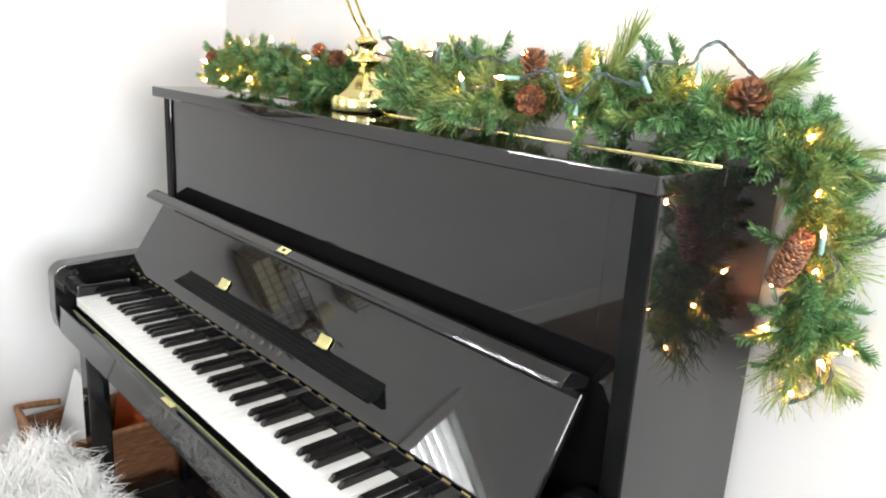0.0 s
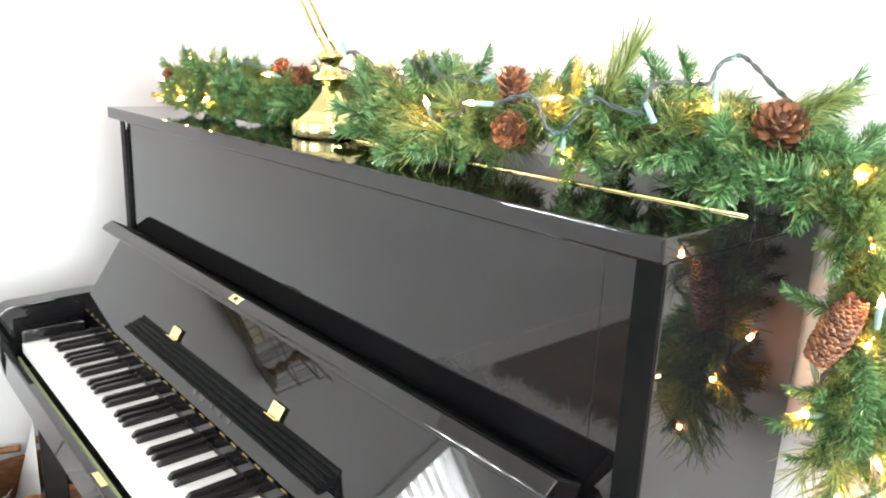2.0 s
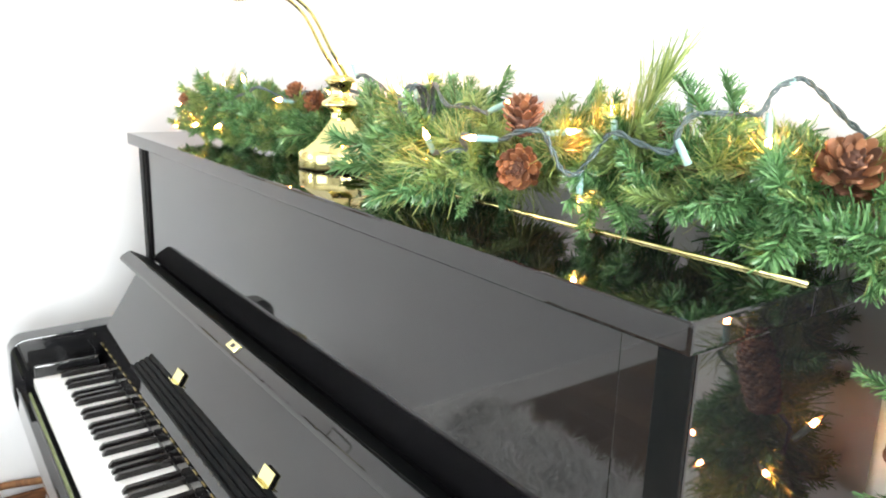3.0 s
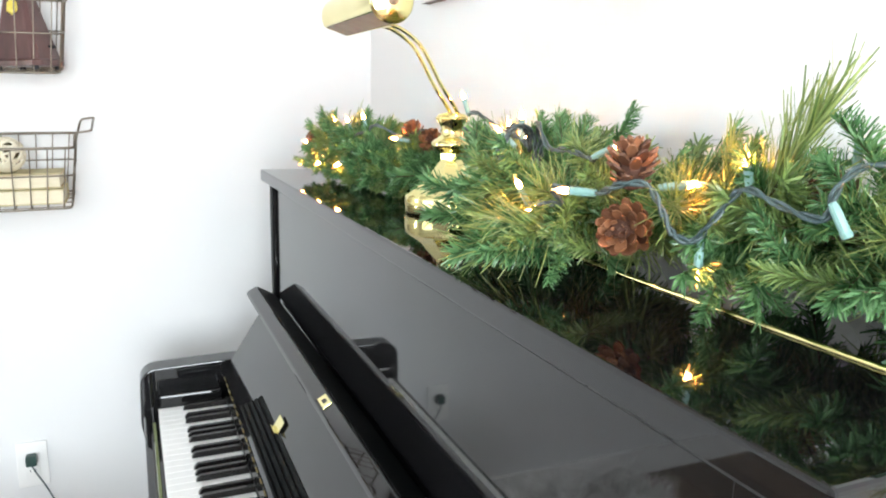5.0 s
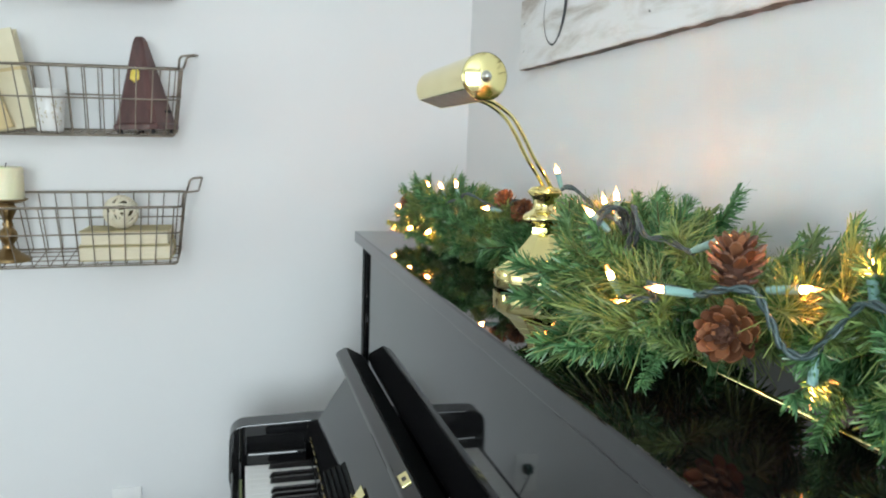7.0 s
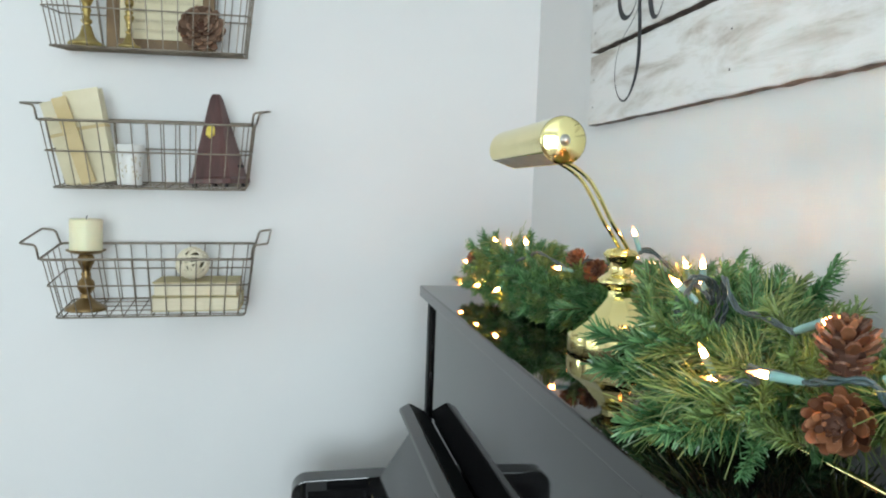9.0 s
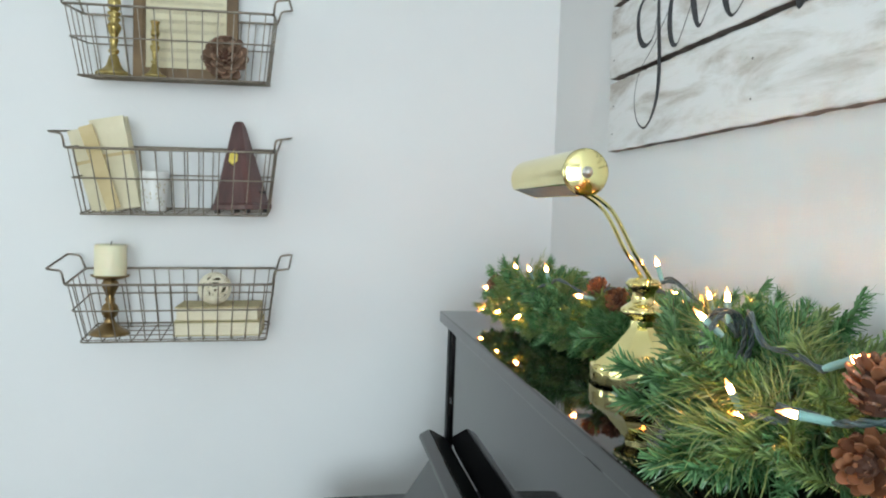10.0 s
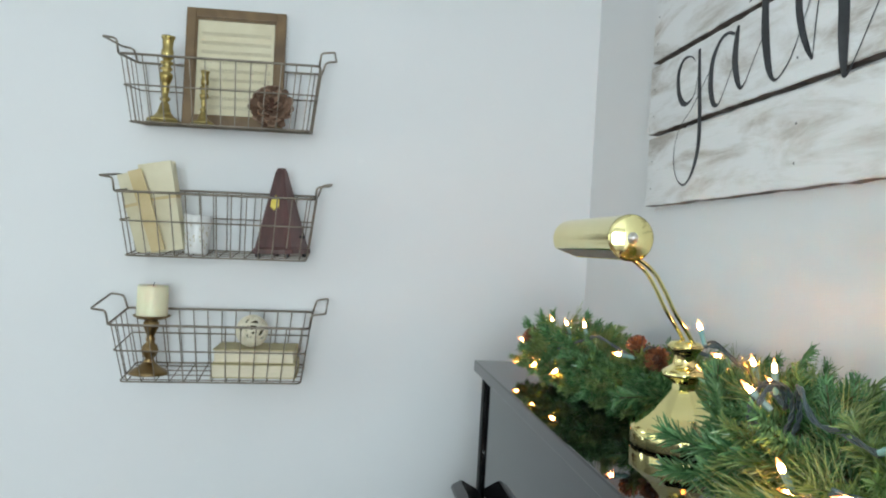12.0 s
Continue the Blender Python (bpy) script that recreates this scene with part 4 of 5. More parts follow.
def build_basket_things():
    # pillar candle on a turned stand, in the lowest basket
    z = tilt_z(-0.785, -0.628, 1.129)
    st = thing("candlestick", "aged brass candlestick with a wide drip plate", "candlestick", Matrix.Translation((-0.789, 0.205, z)))
    part("foot", lathe([(0, 0), (0.047, 0), (0.048, 0.004), (0.042, 0.010), (0.028, 0.018), (0.014, 0.030)], 32), BRONZE, st, smooth=True)
    part("stem", lathe([(0.014, 0.030), (0.010, 0.040), (0.018, 0.050), (0.021, 0.060), (0.017, 0.072), (0.009, 0.080), (0.012, 0.088), (0.009, 0.094), (0.013, 0.106), (0.019, 0.118), (0.019, 0.128), (0.014, 0.138)], 28), BRONZE, st, smooth=True)
    part("drip_plate", lathe([(0.0, 0.138), (0.030, 0.138), (0.044, 0.145), (0.045, 0.148), (0.040, 0.146), (0.0, 0.144)], 32), BRONZE, st, smooth=True)
    cd = thing("pillar_candle", "short cream pillar candle, unlit, on the brass candlestick", "candle", Matrix.Translation((-0.789, 0.205, z + 0.1445)))
    part("wax", lathe([(0, 0), (0.0365, 0), (0.0372, 0.003), (0.0372, 0.074), (0.0355, 0.078), (0.028, 0.0765), (0.012, 0.075), (0, 0.0745)], 36), WAX, cd, smooth=True)
    part("wick", tube([(0, 0, 0.074), (0.001, 0, 0.082), (0.003, 0, 0.086)], 0.0012, 6), INK, cd)
    # two books and a vine ball
    z = tilt_z(-0.52, -0.628, 1.129)
    for k, (x0, x1, dz) in enumerate(((-0.632, -0.423, 0.0), (-0.628, -0.428, 0.037))):
        bk = thing("book", "beige cloth-bound book lying flat in the wire basket", "book", Matrix.Translation(((x0 + x1) / 2, 0.225, z + dz)) @ Matrix.Rotation(radians(-1.2), 4, "Y"))
        w = (x1 - x0) / 2
        part("cover", merge(merge(box(-w, w, -0.068, 0.062, 0, 0.003, 0.0006), box(-w, w, -0.068, 0.062, 0.032, 0.035, 0.0006)), box(-w, w, 0.060, 0.064, 0.001, 0.034, 0.0015)), BOOK, bk)
        part("page_block", box(-w + 0.004, w - 0.004, -0.0665, 0.0595, 0.0032, 0.0318), PAGES, bk)
    rng = random.Random(5)
    vb = thing("vine_ball", "pale woven vine ball resting on the stacked books", "ball", Matrix.Translation((-0.541, 0.200, z + 0.073 + 0.0405)))
    part("core", lathe([(0.032 * math.sin(a), -0.032 * math.cos(a)) for a in np.linspace(0, math.pi, 13)], 18), STEM, vb, smooth=True)
    for k in range(22):
        ax = Vector((rng.gauss(0, 1), rng.gauss(0, 1), rng.gauss(0, 1))).normalized()
        u = ax.orthogonal().normalized()
        v = ax.cross(u)
        off, rr = rng.uniform(-0.018, 0.018), 0.0378
        q = math.sqrt(rr * rr - off * off)
        part("strand", tube([ax * off + (u * math.cos(a) + v * math.sin(a)) * q for a in np.linspace(0, math.tau, 25)[:-1]], 0.0034, 5, closed=True), VINE, vb, smooth=True)
    # metronome
    z = tilt_z(-0.48, -0.632, 1.429)
    me = thing("metronome", "dark mahogany pyramid metronome with a gold emblem in the basket", "metronome", Matrix.Translation((-0.480, 0.216, z - 0.001)) @ Matrix.Rotation(radians(-3), 4, "Y") @ Matrix.Rotation(radians(-27), 4, "Z"))
    bm = bmesh.new()
    levels = ((0.0, 0.059, 0.014), (0.012, 0.059, 0.014), (0.016, 0.054, 0.013), (0.208, 0.0135, 0.0042), (0.220, 0.0085, 0.003))
    rings = []
    for hz, w, c in levels:
        o = [(w, -w + c), (w, w - c), (w - c, w), (-w + c, w), (-w, w - c), (-w, -w + c), (-w + c, -w), (w - c, -w)]
        rings.append([bm.verts.new((a, b, hz + 0.008)) for a, b in o])
    for a, b in zip(rings, rings[1:]):
        for k in range(8):
            bm.faces.new((a[k], a[(k + 1) % 8], b[(k + 1) % 8], b[k]))
    bm.faces.new(rings[0][::-1])
    bm.faces.new(rings[-1])
    bevelled(bm, 0.0012, 1)
    part("body", bm, MAHOG, me)
    bm = bmesh.new()
    o = [(0, -0.019), (0.013, -0.009), (0.012, 0.009), (0, 0.022), (-0.012, 0.009), (-0.013, -0.009)]
    a = [bm.verts.new((x, 0, zz)) for x, zz in o]
    c = [bm.verts.new((x * 0.8, -0.003, zz * 0.8)) for x, zz in o]
    bm.faces.new(c)
    for k in range(6):
        bm.faces.new((a[k], a[(k + 1) % 6], c[(k + 1) % 6], c[k]))
    bmesh.ops.transform(bm, matrix=Matrix.Translation((0.0, -0.0312, 0.136)) @ Matrix.Rotation(radians(-12), 4, "X"), verts=bm.verts)
    part("emblem", bm, GOLD, me, "gold diamond emblem")
    part("winder", tube([(0.040, 0.01, 0.052), (0.062, 0.01, 0.050)], 0.0035, 8), INK, me)
    for sx in (-1, 1):
        for sy in (-1, 1):
            part("foot", lathe([(0, 0.008), (0.006, 0.008), (0.007, 0.002), (0.006, 0), (0, 0)], 12), INK, me).location = (sx * 0.043, sy * 0.043, 0)
    # cup
    z = tilt_z(-0.685, -0.632, 1.429)
    cup = thing("cup", "white ceramic cup with a grey leaf pattern in the basket", "cup", Matrix.Translation((-0.690, 0.205, z)))
    part("body", lathe([(0, 0), (0.026, 0), (0.0280, 0.003), (0.0340, 0.096), (0.0330, 0.0975), (0.0315, 0.095), (0.0260, 0.006), (0, 0.005)], 32), CERAMIC, cup, smooth=True)
    for k in range(26):
        a, hz = rng.uniform(-2.6, -0.5), rng.uniform(0.015, 0.075)
        rr = 0.0280 + 0.006 * hz / 0.096 + 0.0003
        b = box(-0.0012, 0.0012, -0.0003, 0.0003, -0.003, 0.003)
        bmesh.ops.transform(b, matrix=Matrix.Translation((rr * math.cos(a), rr * math.sin(a), hz)) @ Matrix.Rotation(a + math.pi / 2, 4, "Z") @ Matrix.Rotation(rng.uniform(-1.2, 1.2), 4, "Y"), verts=b.verts)
        part("leaf_mark", b, STAFF, cup)
    # folded papers tied together
    for k, (x, y, w, d, hh, ry, rz, mt) in enumerate(((-0.800, 0.235, 0.040, 0.010, 0.205, -17, 10, PALEPAPER), (-0.758, 0.212, 0.042, 0.013, 0.224, -11, -9, PALEPAPER), (-0.776, 0.182, 0.016, 0.004, 0.208, -19, 5, TAN))):
        z = tilt_z(x, -0.632, 1.429)
        pk = thing("folded_papers", "folded tan papers tied with a band, standing in the basket", "papers", Matrix.Translation((x, y, z + 0.004)) @ Matrix.Rotation(radians(ry), 4, "Y") @ Matrix.Rotation(radians(rz), 4, "Z"), group="folded papers")
        for j in range(5):
            t = -d + 2 * d * j / 4
            part("sheet", box(-w, w, t, t + d * 0.35, 0.0, hh - 0.006 * ((j * 3) % 4), 0.0005, seg=1), mt, pk)
        part("band", box(-w - 0.001, w + 0.001, -d - 0.0012, d + d * 0.35 + 0.001, hh * 0.58, hh * 0.58 + 0.008, 0.0004, seg=1), TAN, pk)
    # candlesticks
    for x, s, sr, label in ((-0.786, 1.0, 1.0, "tall turned brass candlestick, empty, in the wire basket"), (-0.692, 0.625, 0.70, "short turned brass candlestick, empty, in the wire basket")):
        z = tilt_z(x, -0.640, 1.755)
        cs = thing("candlestick", label, "candlestick", Matrix.Translation((x, 0.20, z)))

        def pr(q):
            return [(r * sr, h * s) for r, h in q]

        part("foot", lathe(pr([(0, 0), (0.0405, 0), (0.0415, 0.004), (0.038, 0.008), (0.026, 0.013), (0.017, 0.024), (0.012, 0.040), (0.011, 0.046)]), 28), OLDBRASS, cs, smooth=True)
        part("stem", lathe(pr([(0.011, 0.046), (0.007, 0.050), (0.012, 0.056), (0.013, 0.060), (0.007, 0.065), (0.008, 0.078), (0.011, 0.084), (0.008, 0.090), (0.011, 0.100), (0.016, 0.112), (0.0165, 0.119), (0.009, 0.127), (0.014, 0.132), (0.014, 0.136), (0.008, 0.141), (0.016, 0.147), (0.016, 0.150), (0.008, 0.155)]), 24), OLDBRASS, cs, smooth=True)
        part("socket", lathe(pr([(0.008, 0.154), (0.014, 0.160), (0.015, 0.176), (0.012, 0.184), (0.0135, 0.206), (0.0165, 0.210), (0.0165, 0.215), (0.011, 0.215), (0.010, 0.190), (0, 0.190)]), 24), OLDBRASS, cs, smooth=True)
    # framed page of music
    z = tilt_z(-0.63, -0.640, 1.755, 0.272)
    m = Matrix.Translation((-0.630, 0.272, z)) @ Matrix.Rotation(radians(-1.2), 4, "Y") @ Matrix.Rotation(radians(-4), 4, "X")
    fr = thing("picture_frame", "walnut frame with a yellowed music page, leaning on the wall", "picture frame", m)
    W, Ht, f = 0.128, 0.312, 0.025
    for x0, x1, z0, z1 in ((-W, -W + f, 0, Ht), (W - f, W, 0, Ht), (-W + f, W - f, 0, f), (-W + f, W - f, Ht - f, Ht)):
        part("rail", box(x0, x1, -0.010, 0.010, z0, z1, 0.0025), WALNUT, fr)
    for x0, x1, z0, z1 in ((-W + f, -W + f + 0.004, f, Ht - f), (W - f - 0.004, W - f, f, Ht - f), (-W + f + 0.004, W - f - 0.004, f, f + 0.004), (-W + f + 0.004, W - f - 0.004, Ht - f - 0.004, Ht - f)):
        part("slip", box(x0, x1, -0.006, 0.004, z0, z1), WALNUT, fr)
    part("page", box(-W + f - 0.003, W - f + 0.003, 0.0005, 0.003, f - 0.003, Ht - f + 0.003), PALEPAPER, fr, "yellowed printed music page")
    for row in range(9):
        zz = f + 0.022 + row * 0.0245
        bm = bmesh.new()
        for j in range(5):
            box(-W + f + 0.014, W - f - 0.012, -0.0004, 0.0006, zz + j * 0.0021, zz + j * 0.0021 + 0.0005, bm=bm)
        for j in range(16):
            xx = -W + f + 0.02 + j * 0.0098 + rng.uniform(-0.002, 0.002)
            zc = zz + rng.choice((0, 0.002, 0.004, 0.006))
            box(xx, xx + 0.0022, -0.0005, 0.0006, zc, zc + 0.0018, bm=bm)
            box(xx + 0.0018, xx + 0.0023, -0.0005, 0.0006, zc, zc + 0.007, bm=bm)
        part("music_staff", bm, STAFF, fr, "printed music staff")
    pc = new("pine_cone", cone_mesh("pine_cone", 0.080, 0.056, 70, 80, 9))
    pc.data.materials[0] = PALECONE
    tagged(pc, "large brown pine cone lying in the wire basket", "pine cone")
    pc.matrix_world = aim((-0.528, 0.225, tilt_z(-0.533, -0.640, 1.755) + 0.046), (0.1, -1, 0.12), 0.4)


build_basket_things()

# ---- wooden sign on the east wall ----
WHITEWASH = mat("whitewashed_boards", rough=0.6)


def whitewash(m):
    bsdf = m.node_tree.nodes["Principled BSDF"]
    co = m.node_tree.nodes.new("ShaderNodeTexCoord")
    mp = node(m, "ShaderNodeMapping", Scale=(1, 1.3, 5.5))
    link(m, co.outputs["Object"], mp.inputs[0])
    a = node(m, "ShaderNodeTexNoise", Scale=3.2, Detail=8.0, Roughness=0.65, Distortion=0.6)
    link(m, mp.outputs[0], a.inputs[0])
    r = m.node_tree.nodes.new("ShaderNodeValToRGB")
    els = r.color_ramp.elements
    els[0].position, els[0].color = 0.33, (0.40, 0.36, 0.32, 1)
    els[1].position, els[1].color = 0.54, (0.72, 0.72, 0.715, 1)
    e = els.new(0.44)
    e.color = (0.60, 0.585, 0.56, 1)
    link(m, a.outputs["Fac"], r.inputs[0])
    link(m, r.outputs[0], bsdf.inputs["Base Color"])
    mp2 = node(m, "ShaderNodeMapping", Scale=(1, 8, 160))
    link(m, co.outputs["Object"], mp2.inputs[0])
    g = node(m, "ShaderNodeTexNoise", Scale=2.0, Detail=4.0)
    link(m, mp2.outputs[0], g.inputs[0])
    b = node(m, "ShaderNodeBump", Strength=0.35, Distance=0.002)
    link(m, g.outputs["Fac"], b.inputs["Height"])
    link(m, b.outputs[0], bsdf.inputs["Normal"])


whitewash(WHITEWASH)
RAWEDGE = vary(mat("raw_board_edge", rough=0.8), (0.055, 0.042, 0.034), (0.24, 0.19, 0.16), 40, bump=0.5, bump_scale=90)
sign = thing("wooden_sign", "whitewashed plank sign with black script lettering on the wall", "sign", Matrix.Translation((WX, 0, 0)))


def ribbon(bm, pts, widths, x=-0.0245):
    """A flat pen stroke in the plane of the boards; pts are (along, height)."""
    line = curve_points([(0, a, b) for a, b in pts], 7)
    n = len(line)
    prev = None
    for i, p in enumerate(line):
        s = i / (n - 1) * (len(widths) - 1)
        k = min(int(s), len(widths) - 2)
        w = widths[k] + (widths[k + 1] - widths[k]) * (s - k)
        t = (line[min(i + 1, n - 1)] - line[max(i - 1, 0)]).normalized()
        side = Vector((0, -t.z, t.y)) * w / 2
        cur = [bm.verts.new((x, q.y, q.z)) for q in (p + side, p - side)]
        if prev:
            bm.faces.new((prev[0], cur[0], cur[1], prev[1]))
        prev = cur


def build_sign():
    rng = random.Random(11)
    for y0, z0, z1 in ((-0.137, 1.588, 1.742), (-0.131, 1.749, 1.903), (-0.134, 1.910, 2.064)):
        bm = bmesh.new()
        n = 40
        rows = []
        for i in range(n + 1):
            y = y0 - 1.06 * i / n
            j0, j1 = rng.uniform(-0.0012, 0.0012), rng.uniform(-0.0012, 0.0012)
            rows.append([bm.verts.new(v) for v in ((-0.022, y, z0 + 0.002 + j0), (-0.024, y, z0 + 0.004 + j0), (-0.024, y, z1 - 0.004 + j1), (-0.022, y, z1 - 0.002 + j1), (-0.002, y, z1 - 0.002 + j1), (-0.002, y, z0 + 0.002 + j0))])
        for a, b in zip(rows, rows[1:]):
            for k in range(6):
                f = bm.faces.new((a[k], a[(k + 1) % 6], b[(k + 1) % 6], b[k]))
                f.material_index = 0 if k in (0, 1, 2) else 1
        for r in (rows[0], rows[-1][::-1]):
            f = bm.faces.new(r)
            f.material_index = 1
        brd = part("board", bm, [WHITEWASH, RAWEDGE], sign, "whitewashed rough board")
        for yy in (0.022, 0.545, 1.03):
            for zz in (0.040, 0.100):
                nail = lathe([(0, 0.0008), (0.0016, 0.0006), (0.002, 0)], 8)
                bmesh.ops.transform(nail, matrix=Matrix.Translation((-0.024, y0 - yy, z0 + zz)) @ Matrix.Rotation(radians(-90), 4, "Y"), verts=nail.verts)
                part("nail", nail, INK, brd)
    for yy in (-0.25, -1.05):
        part("batten", box(-0.0055, -0.0005, yy - 0.02, yy + 0.02, 1.60, 2.05), RAWEDGE, sign)
    THK, THN = 0.017, 0.0022
    letters = {
        "g": [([(-0.344, 1.866), (-0.322, 1.880), (-0.290, 1.880), (-0.270, 1.856), (-0.276, 1.817), (-0.294, 1.794), (-0.318, 1.787), (-0.345, 1.800), (-0.355, 1.832)], [THN, 0.003, 0.008, 0.015, 0.016, 0.014, 0.007, 0.003, THN]),
              ([(-0.357, 1.886), (-0.364, 1.815), (-0.372, 1.759), (-0.374, 1.704), (-0.364, 1.664), (-0.342, 1.634), (-0.316, 1.624), (-0.286, 1.641), (-0.269, 1.678), (-0.274, 1.718), (-0.298, 1.749), (-0.343, 1.778), (-0.400, 1.830)], [0.010, 0.014, 0.015, 0.015, 0.012, 0.006, 0.004, 0.003, 0.003, THN, THN, THN, THN])],
        "a": [([(-0.488, 1.878), (-0.465, 1.886), (-0.438, 1.880), (-0.413, 1.850), (-0.409, 1.806), (-0.419, 1.774), (-0.433, 1.762), (-0.449, 1.768), (-0.490, 1.824)], [0.006, 0.006, 0.009, 0.016, 0.019, 0.015, 0.008, 0.003, THN]),
              ([(-0.499, 1.890), (-0.494, 1.860), (-0.493, 1.830), (-0.504, 1.795), (-0.516, 1.777), (-0.530, 1.783), (-0.555, 1.817), (-0.580, 1.850)], [0.010, 0.018, 0.021, 0.016, 0.008, 0.003, THN, THN])],
        "t": [([(-0.576, 1.975), (-0.580, 1.909), (-0.585, 1.852), (-0.598, 1.798), (-0.613, 1.771), (-0.630, 1.769), (-0.655, 1.788), (-0.676, 1.821), (-0.702, 1.872)], [0.012, 0.020, 0.023, 0.018, 0.007, 0.003, 0.003, THN, THN]),
              ([(-0.530, 1.920), (-0.578, 1.932), (-0.640, 1.926)], [THN, 0.006, 0.003])],
        "h": [([(-0.702, 1.872), (-0.735, 1.950), (-0.728, 2.020), (-0.700, 2.025), (-0.678, 1.960), (-0.672, 1.880), (-0.683, 1.832), (-0.699, 1.798), (-0.713, 1.777)], [THN, THN, 0.003, 0.005, 0.014, 0.018, 0.016, 0.012, 0.005]),
              ([(-0.713, 1.777), (-0.717, 1.830), (-0.724, 1.876), (-0.742, 1.908), (-0.764, 1.900), (-0.776, 1.844), (-0.779, 1.796), (-0.783, 1.753), (-0.788, 1.736), (-0.807, 1.758), (-0.849, 1.826), (-0.880, 1.866)], [THN, 0.003, 0.003, 0.008, 0.020, 0.024, 0.024, 0.016, 0.006, THN, THN, THN])],
        "e": [([(-0.880, 1.866), (-0.905, 1.885), (-0.895, 1.895), (-0.876, 1.85), (-0.878, 1.79), (-0.905, 1.765), (-0.940, 1.80), (-0.960, 1.85)], [THN, 0.003, 0.004, 0.013, 0.018, 0.006, THN, THN])],
        "r": [([(-0.960, 1.85), (-0.970, 1.885), (-0.990, 1.875), (-1.005, 1.868), (-1.003, 1.82), (-1.010, 1.775), (-1.040, 1.775), (-1.085, 1.82)], [THN, 0.006, 0.006, 0.010, 0.018, 0.012, 0.003, THN])],
    }
    for strokes in letters.values():
        bm = bmesh.new()
        for pts, widths in strokes:
            ribbon(bm, pts, widths, -0.0246)
        part("letter", bm, INK, sign, "black painted script letter")


build_sign()

# ---- wall socket and its plug ----
DKGREEN = vary(mat("green_plug", rough=0.45), (0.008, 0.035, 0.03), (0.016, 0.055, 0.045), 40)
outlet = thing("wall_outlet", "white double wall outlet on the pale wall", "outlet", Matrix.Translation((-0.561, NY, 0.411)))
plate = part("cover_plate", box(-0.0365, 0.0365, -0.006, -0.0002, -0.0625, 0.0625, 0.002, seg=3), TRIM, outlet)
for dz in (-0.0195, 0.0195):
    f = part("receptacle", box(-0.0165, 0.0165, -0.0075, -0.0058, dz - 0.0145, dz + 0.0145, 0.0015), TRIM, outlet)
    for dx in (-0.006, 0.006):
        part("slot", box(dx - 0.0008, dx + 0.0008, -0.0079, -0.0074, dz - 0.002, dz + 0.005), INK, f)
plug = thing("plug", "dark green plug and cord of the lights, in the outlet", "plug", Matrix.Translation((-0.561, NY - 0.0085, 0.431)))
part("plug_body", bevelled(box(-0.013, 0.013, -0.028, 0.0, -0.014, 0.014), 0.006, 3), DKGREEN, plug)
cord = curve_points([(0.0, -0.026, -0.008), (0.012, -0.034, -0.03), (0.03, -0.03, -0.07), (0.052, -0.02, -0.13), (0.10, -0.015, -0.22), (0.2, -0.012, -0.33), (0.42, -0.01, -0.425)], 8)
part("cord", tube(cord, 0.0022, 6), CABLE, plug, smooth=True)

# ---- bench with a white fur throw ----
FUR = thin(random_tone(mat("white_fur", rough=0.7), (0.92, 0.915, 0.90), (0.97, 0.965, 0.955)), 0.45, (0.95, 0.945, 0.93))
bench = thing("piano_bench", "black piano bench under a shaggy white fur throw", "bench")


def build_bench():
    x0, x1, y0, y1, zt = -0.80, -0.385, -1.16, -0.375, 0.455
    part("seat", box(x0, x1, y0, y1, zt - 0.07, zt, 0.012, seg=3), SATIN, bench)
    for x in (x0 + 0.03, x1 - 0.03):
        for y in (y0 + 0.03, y1 - 0.03):
            part("leg", box(x - 0.022, x + 0.022, y - 0.022, y + 0.022, 0, zt - 0.071, 0.004), SATIN, bench)
    hide = part("throw", box(x0 - 0.012, x1 + 0.012, y0 - 0.012, y1 + 0.012, zt - 0.12, zt + 0.008, 0.022, seg=3), FUR, bench, "shaggy white fur throw")
    rng = random.Random(2)
    verts, faces = [], []
    for i in range(15000):
        u, v = rng.uniform(x0 - 0.012, x1 + 0.012), rng.uniform(y0 - 0.012, y1 + 0.012)
        p, n = Vector((u, v, zt + 0.006)), Vector((0, 0, 1))
        if rng.random() < 0.42:
            z = rng.uniform(zt - 0.13, zt + 0.005)
            side = rng.randrange(4)
            p, n = ((Vector((x1 + 0.010, v, z)), Vector((1, 0, 0))), (Vector((u, y1 + 0.010, z)), Vector((0, 1, 0))), (Vector((x0 - 0.010, v, z)), Vector((-1, 0, 0))), (Vector((u, y0 - 0.010, z)), Vector((0, -1, 0))))[side]
        clump = Vector((noise.noise(p * 18), noise.noise(p * 18 + Vector((7, 3, 1))), noise.noise(p * 18 + Vector((1, 9, 4))))) * 1.3
        ln = rng.uniform(0.035, 0.075)
        d = (n * 0.9 + clump + Vector((rng.gauss(0, 0.25), rng.gauss(0, 0.25), rng.gauss(0, 0.2)))).normalized()
        s = d.cross(Vector((rng.gauss(0, 1), rng.gauss(0, 1), rng.gauss(0, 1)))).normalized() * rng.uniform(0.0007, 0.0015)
        mid = p + d * ln * 0.55
        tip = mid + (d + Vector((0, 0, -0.55)) + clump * 0.5).normalized() * ln * 0.5
        k = len(verts)
        verts += [p - s, p + s, mid + s * 0.8, mid - s * 0.8, tip]
        faces += [(k, k + 1, k + 2, k + 3), (k + 3, k + 2, k + 4)]
    me = bpy.data.meshes.new("fur")
    me.from_pydata(verts, [], faces)
    me.materials.append(FUR)
    fur = new("fur", me)
    fur.parent = hide
    fur["kind"] = "stuff"


build_bench()

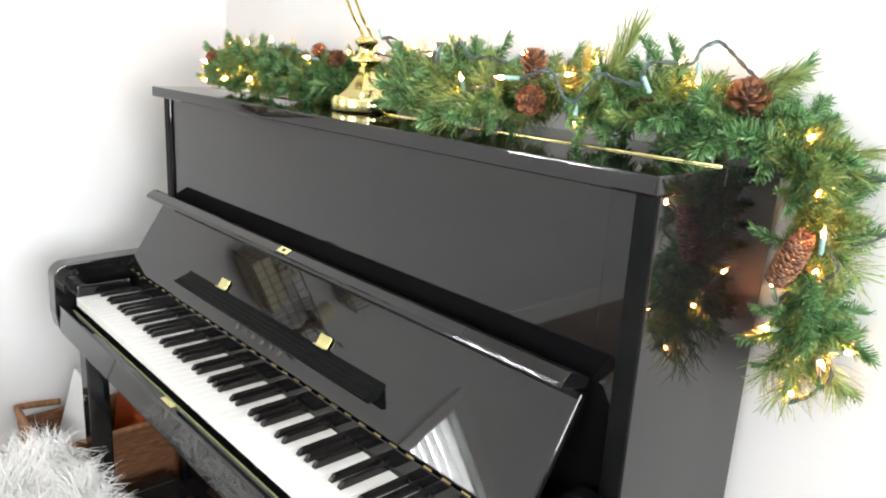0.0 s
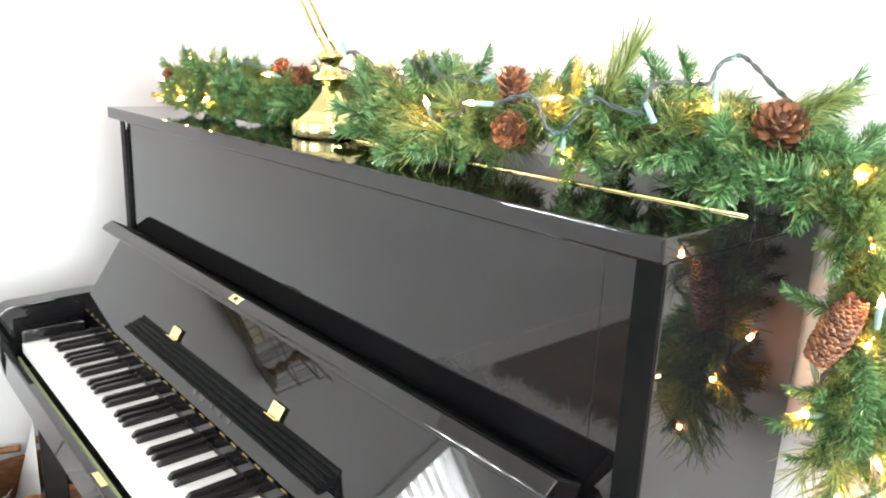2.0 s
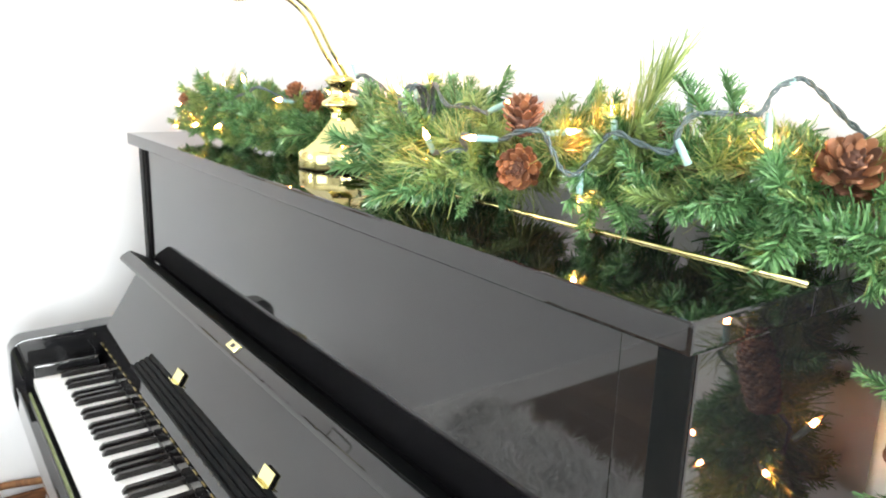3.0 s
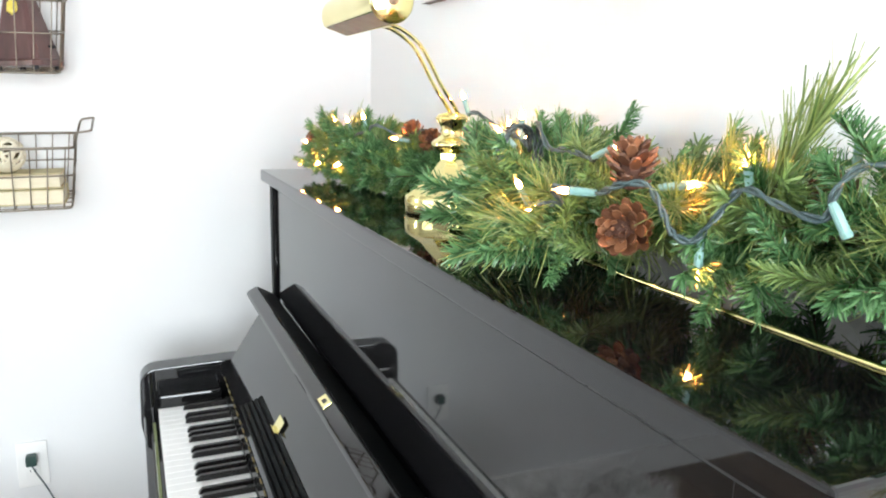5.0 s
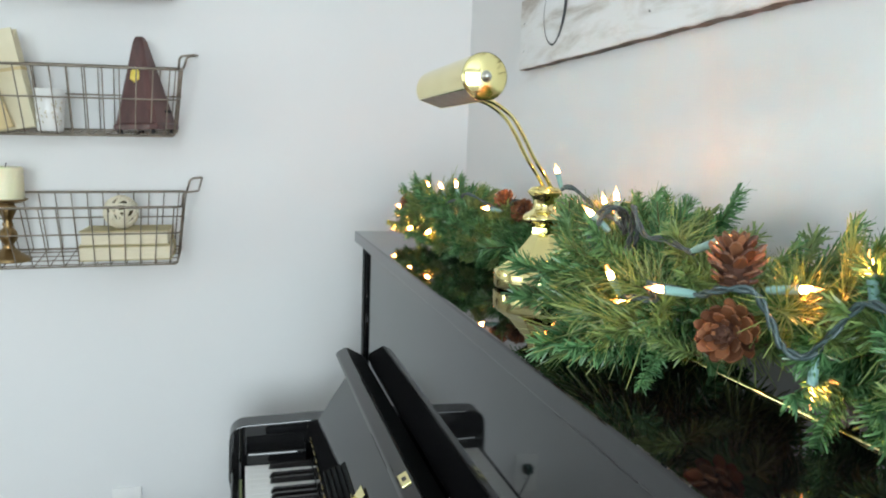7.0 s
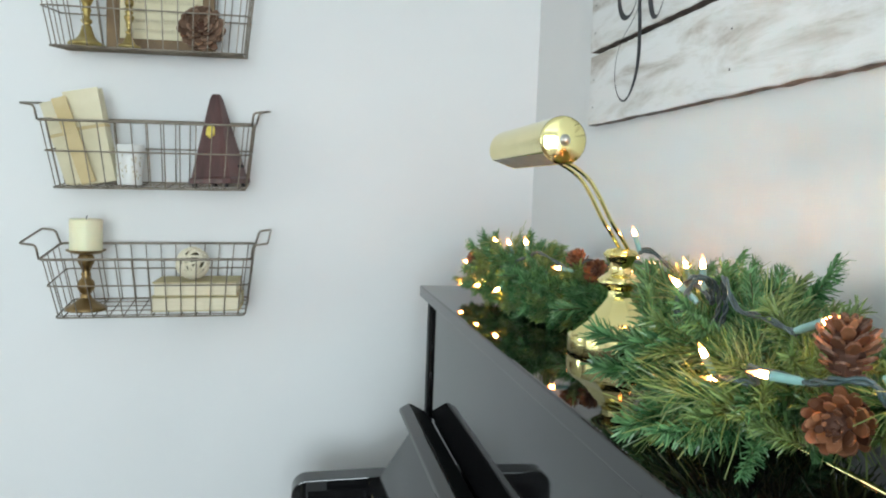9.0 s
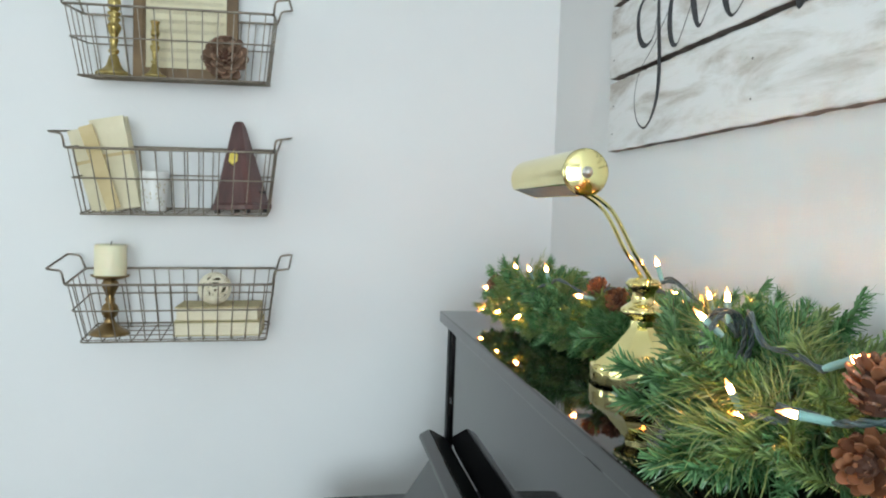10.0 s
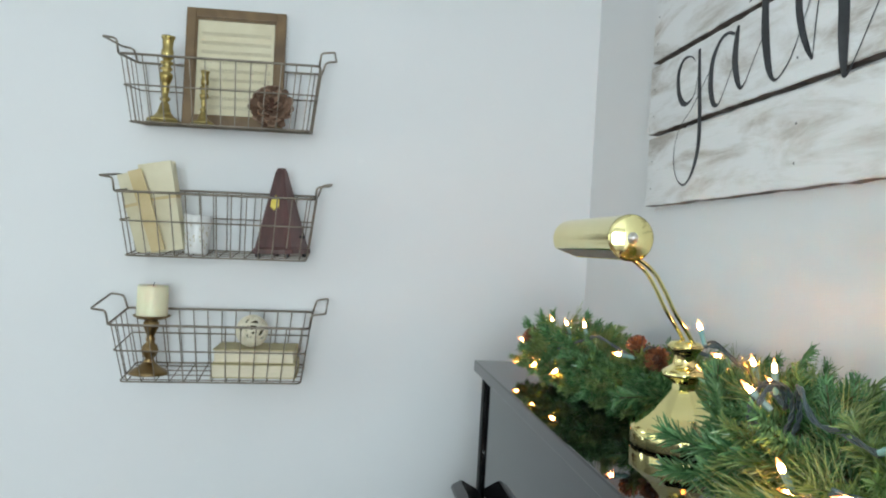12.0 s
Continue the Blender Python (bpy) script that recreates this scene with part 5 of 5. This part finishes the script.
# ---- magazine basket between piano and wall ----
WOVEN = vary(mat("woven_brown", rough=0.6), (0.10, 0.035, 0.012), (0.24, 0.10, 0.035), 30, stretch=(1, 1, 6), bump=0.5, bump_scale=120)
magazine_basket = thing("magazine_basket", "brown wooden magazine basket on the floor beside the piano", "basket")
bx0, bx1, by0, by1 = -0.335, 0.20, 0.020, 0.285
for a in ((bx0, bx1, by0, by0 + 0.012), (bx0, bx1, by1 - 0.012, by1), (bx0, bx0 + 0.012, by0 + 0.0125, by1 - 0.0125), (bx1 - 0.012, bx1, by0 + 0.0125, by1 - 0.0125)):
    part("side", box(*a, 0.012, 0.215 if a[1] - a[0] > 0.1 else 0.235, 0.003), WOVEN, magazine_basket)
part("bottom", box(bx0 + 0.001, bx1 - 0.001, by0 + 0.001, by1 - 0.001, 0.0, 0.0118), WOVEN, magazine_basket)
part("rim", tube(curve_points([(bx0 + 0.10, by0, 0.222), (bx0 + 0.02, by0, 0.232), (bx0, by0 + 0.03, 0.245), (bx0, by1 - 0.03, 0.250), (bx0 + 0.02, by1, 0.248), (bx0 + 0.12, by1, 0.235)], 6), 0.010, 8), RATTAN, magazine_basket, "rounded tan rim", smooth=True)
part("rim", tube([(bx0 + 0.10, by0, 0.222), (bx1, by0, 0.222)], 0.008, 8), RATTAN, magazine_basket, smooth=True)
COVERS = [((0.75, 0.76, 0.76), "white"), ((0.70, 0.71, 0.72), "pale grey"), ((0.75, 0.75, 0.73), "white"), ((0.55, 0.10, 0.03), "red"), ((0.70, 0.30, 0.05), "orange"), ((0.60, 0.14, 0.04), "red"), ((0.72, 0.42, 0.10), "orange"), ((0.68, 0.66, 0.60), "cream")]
for i, (col, word) in enumerate(COVERS):
    mt = vary(mat("magazine_cover", rough=0.35), tuple(c * 0.9 for c in col), col, 14)
    x = -0.268 + 0.014 * i if i < 3 else -0.085 + 0.017 * (i - 3)
    b = tagged(part("magazine", box(-0.004, 0.004, -0.105, 0.105, 0.0, 0.345 if i < 3 else 0.27, 0.0015, seg=1), mt), word + " magazine standing in the basket", "magazine", group="magazines in the basket")
    b.matrix_world = Matrix.Translation((x, 0.15, 0.014)) @ Matrix.Rotation(radians(16 if i < 3 else 9), 4, "Y")

# ---- windows, trim, floor planks ----
BLIND = vary(mat("blind_slat", rough=0.5), (0.78, 0.78, 0.78), (0.84, 0.84, 0.84), 10)
GLASS = mat("window_glass", (1, 1, 1), 0.0, Transmission_Weight=1.0, IOR=1.02)


def window(name, m, w, h, slats):
    """Frame, sill and blind; local x along the wall, y into the wall, origin at the middle of the sill."""
    ob = thing(name, "white framed window with a white slatted blind", "window", m, kind="structure")
    for x0, x1, z0, z1 in ((-w / 2, -w / 2 + 0.05, 0, h), (w / 2 - 0.05, w / 2, 0, h), (-w / 2 + 0.05, w / 2 - 0.05, 0, 0.05), (-w / 2 + 0.05, w / 2 - 0.05, h - 0.05, h)):
        part("window_frame", box(x0, x1, 0.05, 0.10, z0, z1, 0.004), TRIM, ob)
    part("window_sill", box(-w / 2 - 0.05, w / 2 + 0.05, -0.05, 0.045, -0.03, -0.001, 0.006), TRIM, ob)
    for x0, x1, z0, z1 in ((-w / 2 - 0.08, -w / 2 - 0.001, -0.001, h + 0.08), (w / 2 + 0.001, w / 2 + 0.08, -0.001, h + 0.08), (-w / 2, w / 2, h + 0.001, h + 0.08)):
        part("casing", box(x0, x1, -0.018, -0.001, z0, z1, 0.003), TRIM, ob)
    pane = part("pane", box(-w / 2 + 0.05, w / 2 - 0.05, 0.072, 0.076, 0.05, h - 0.05), GLASS, ob)
    pane.visible_shadow = False
    if slats:
        me = None
        n = int(h / 0.05)
        for i in range(n):
            if me is None:
                s = part("slat", box(-w / 2 + 0.01, w / 2 - 0.01, -0.022, 0.022, -0.001, 0.001), BLIND, ob)
                me = s.data
            else:
                s = new("slat", me)
                s.parent = ob
            s.matrix_local = Matrix.Translation((0, 0.022, 0.03 + i * 0.05)) @ Matrix.Rotation(radians(-25), 4, "X")
    return ob


window("window_1", pose(-2.275, NY, 1.12), 1.03, 0.63, True)
window("window_2", pose(EX, -1.6, 0.7, 0, 0, 90), 2.2, 1.5, False)
window("window_3", pose(-0.70, SY, 0.7, 0, 0, 180), 2.0, 1.5, False)
for name, a in (("baseboard_north", (EX + 0.0165, WX - 0.0165, NY - 0.016, NY - 0.001)), ("baseboard_east", (WX - 0.016, WX - 0.001, SY + 0.001, NY - 0.001)), ("baseboard_west", (EX + 0.001, EX + 0.016, SY + 0.001, NY - 0.001)), ("baseboard_south", (EX + 0.0165, WX - 0.0165, SY + 0.001, SY + 0.016))):
    tagged(part(name, box(*a, -0.001, 0.105, 0.003), TRIM), "white painted baseboard", "baseboard", kind="structure")


def lay_planks():
    rng = random.Random(4)
    meshes = {}
    x = EX
    while x < WX:
        y = SY - rng.uniform(0, 1.0)
        while y < NY:
            ln = rng.choice((0.9, 1.2, 1.5))
            y0, y1 = max(y, SY), min(y + ln, NY)
            x1 = min(x + 0.14, WX)
            if y1 - y0 > 0.02:
                key = (round(y1 - y0, 3), round(x1 - x, 3))
                if key in meshes:
                    p = new("plank", meshes[key])
                    p.parent = floor
                else:
                    p = part("plank", box(0, x1 - x - 0.0015, 0, y1 - y0 - 0.0015, -0.0115, -0.001, 0.001, seg=1), WOODFLOOR, floor)
                    meshes[key] = p.data
                p.location = (x, y0, 0)
            y += ln
        x += 0.14


lay_planks()
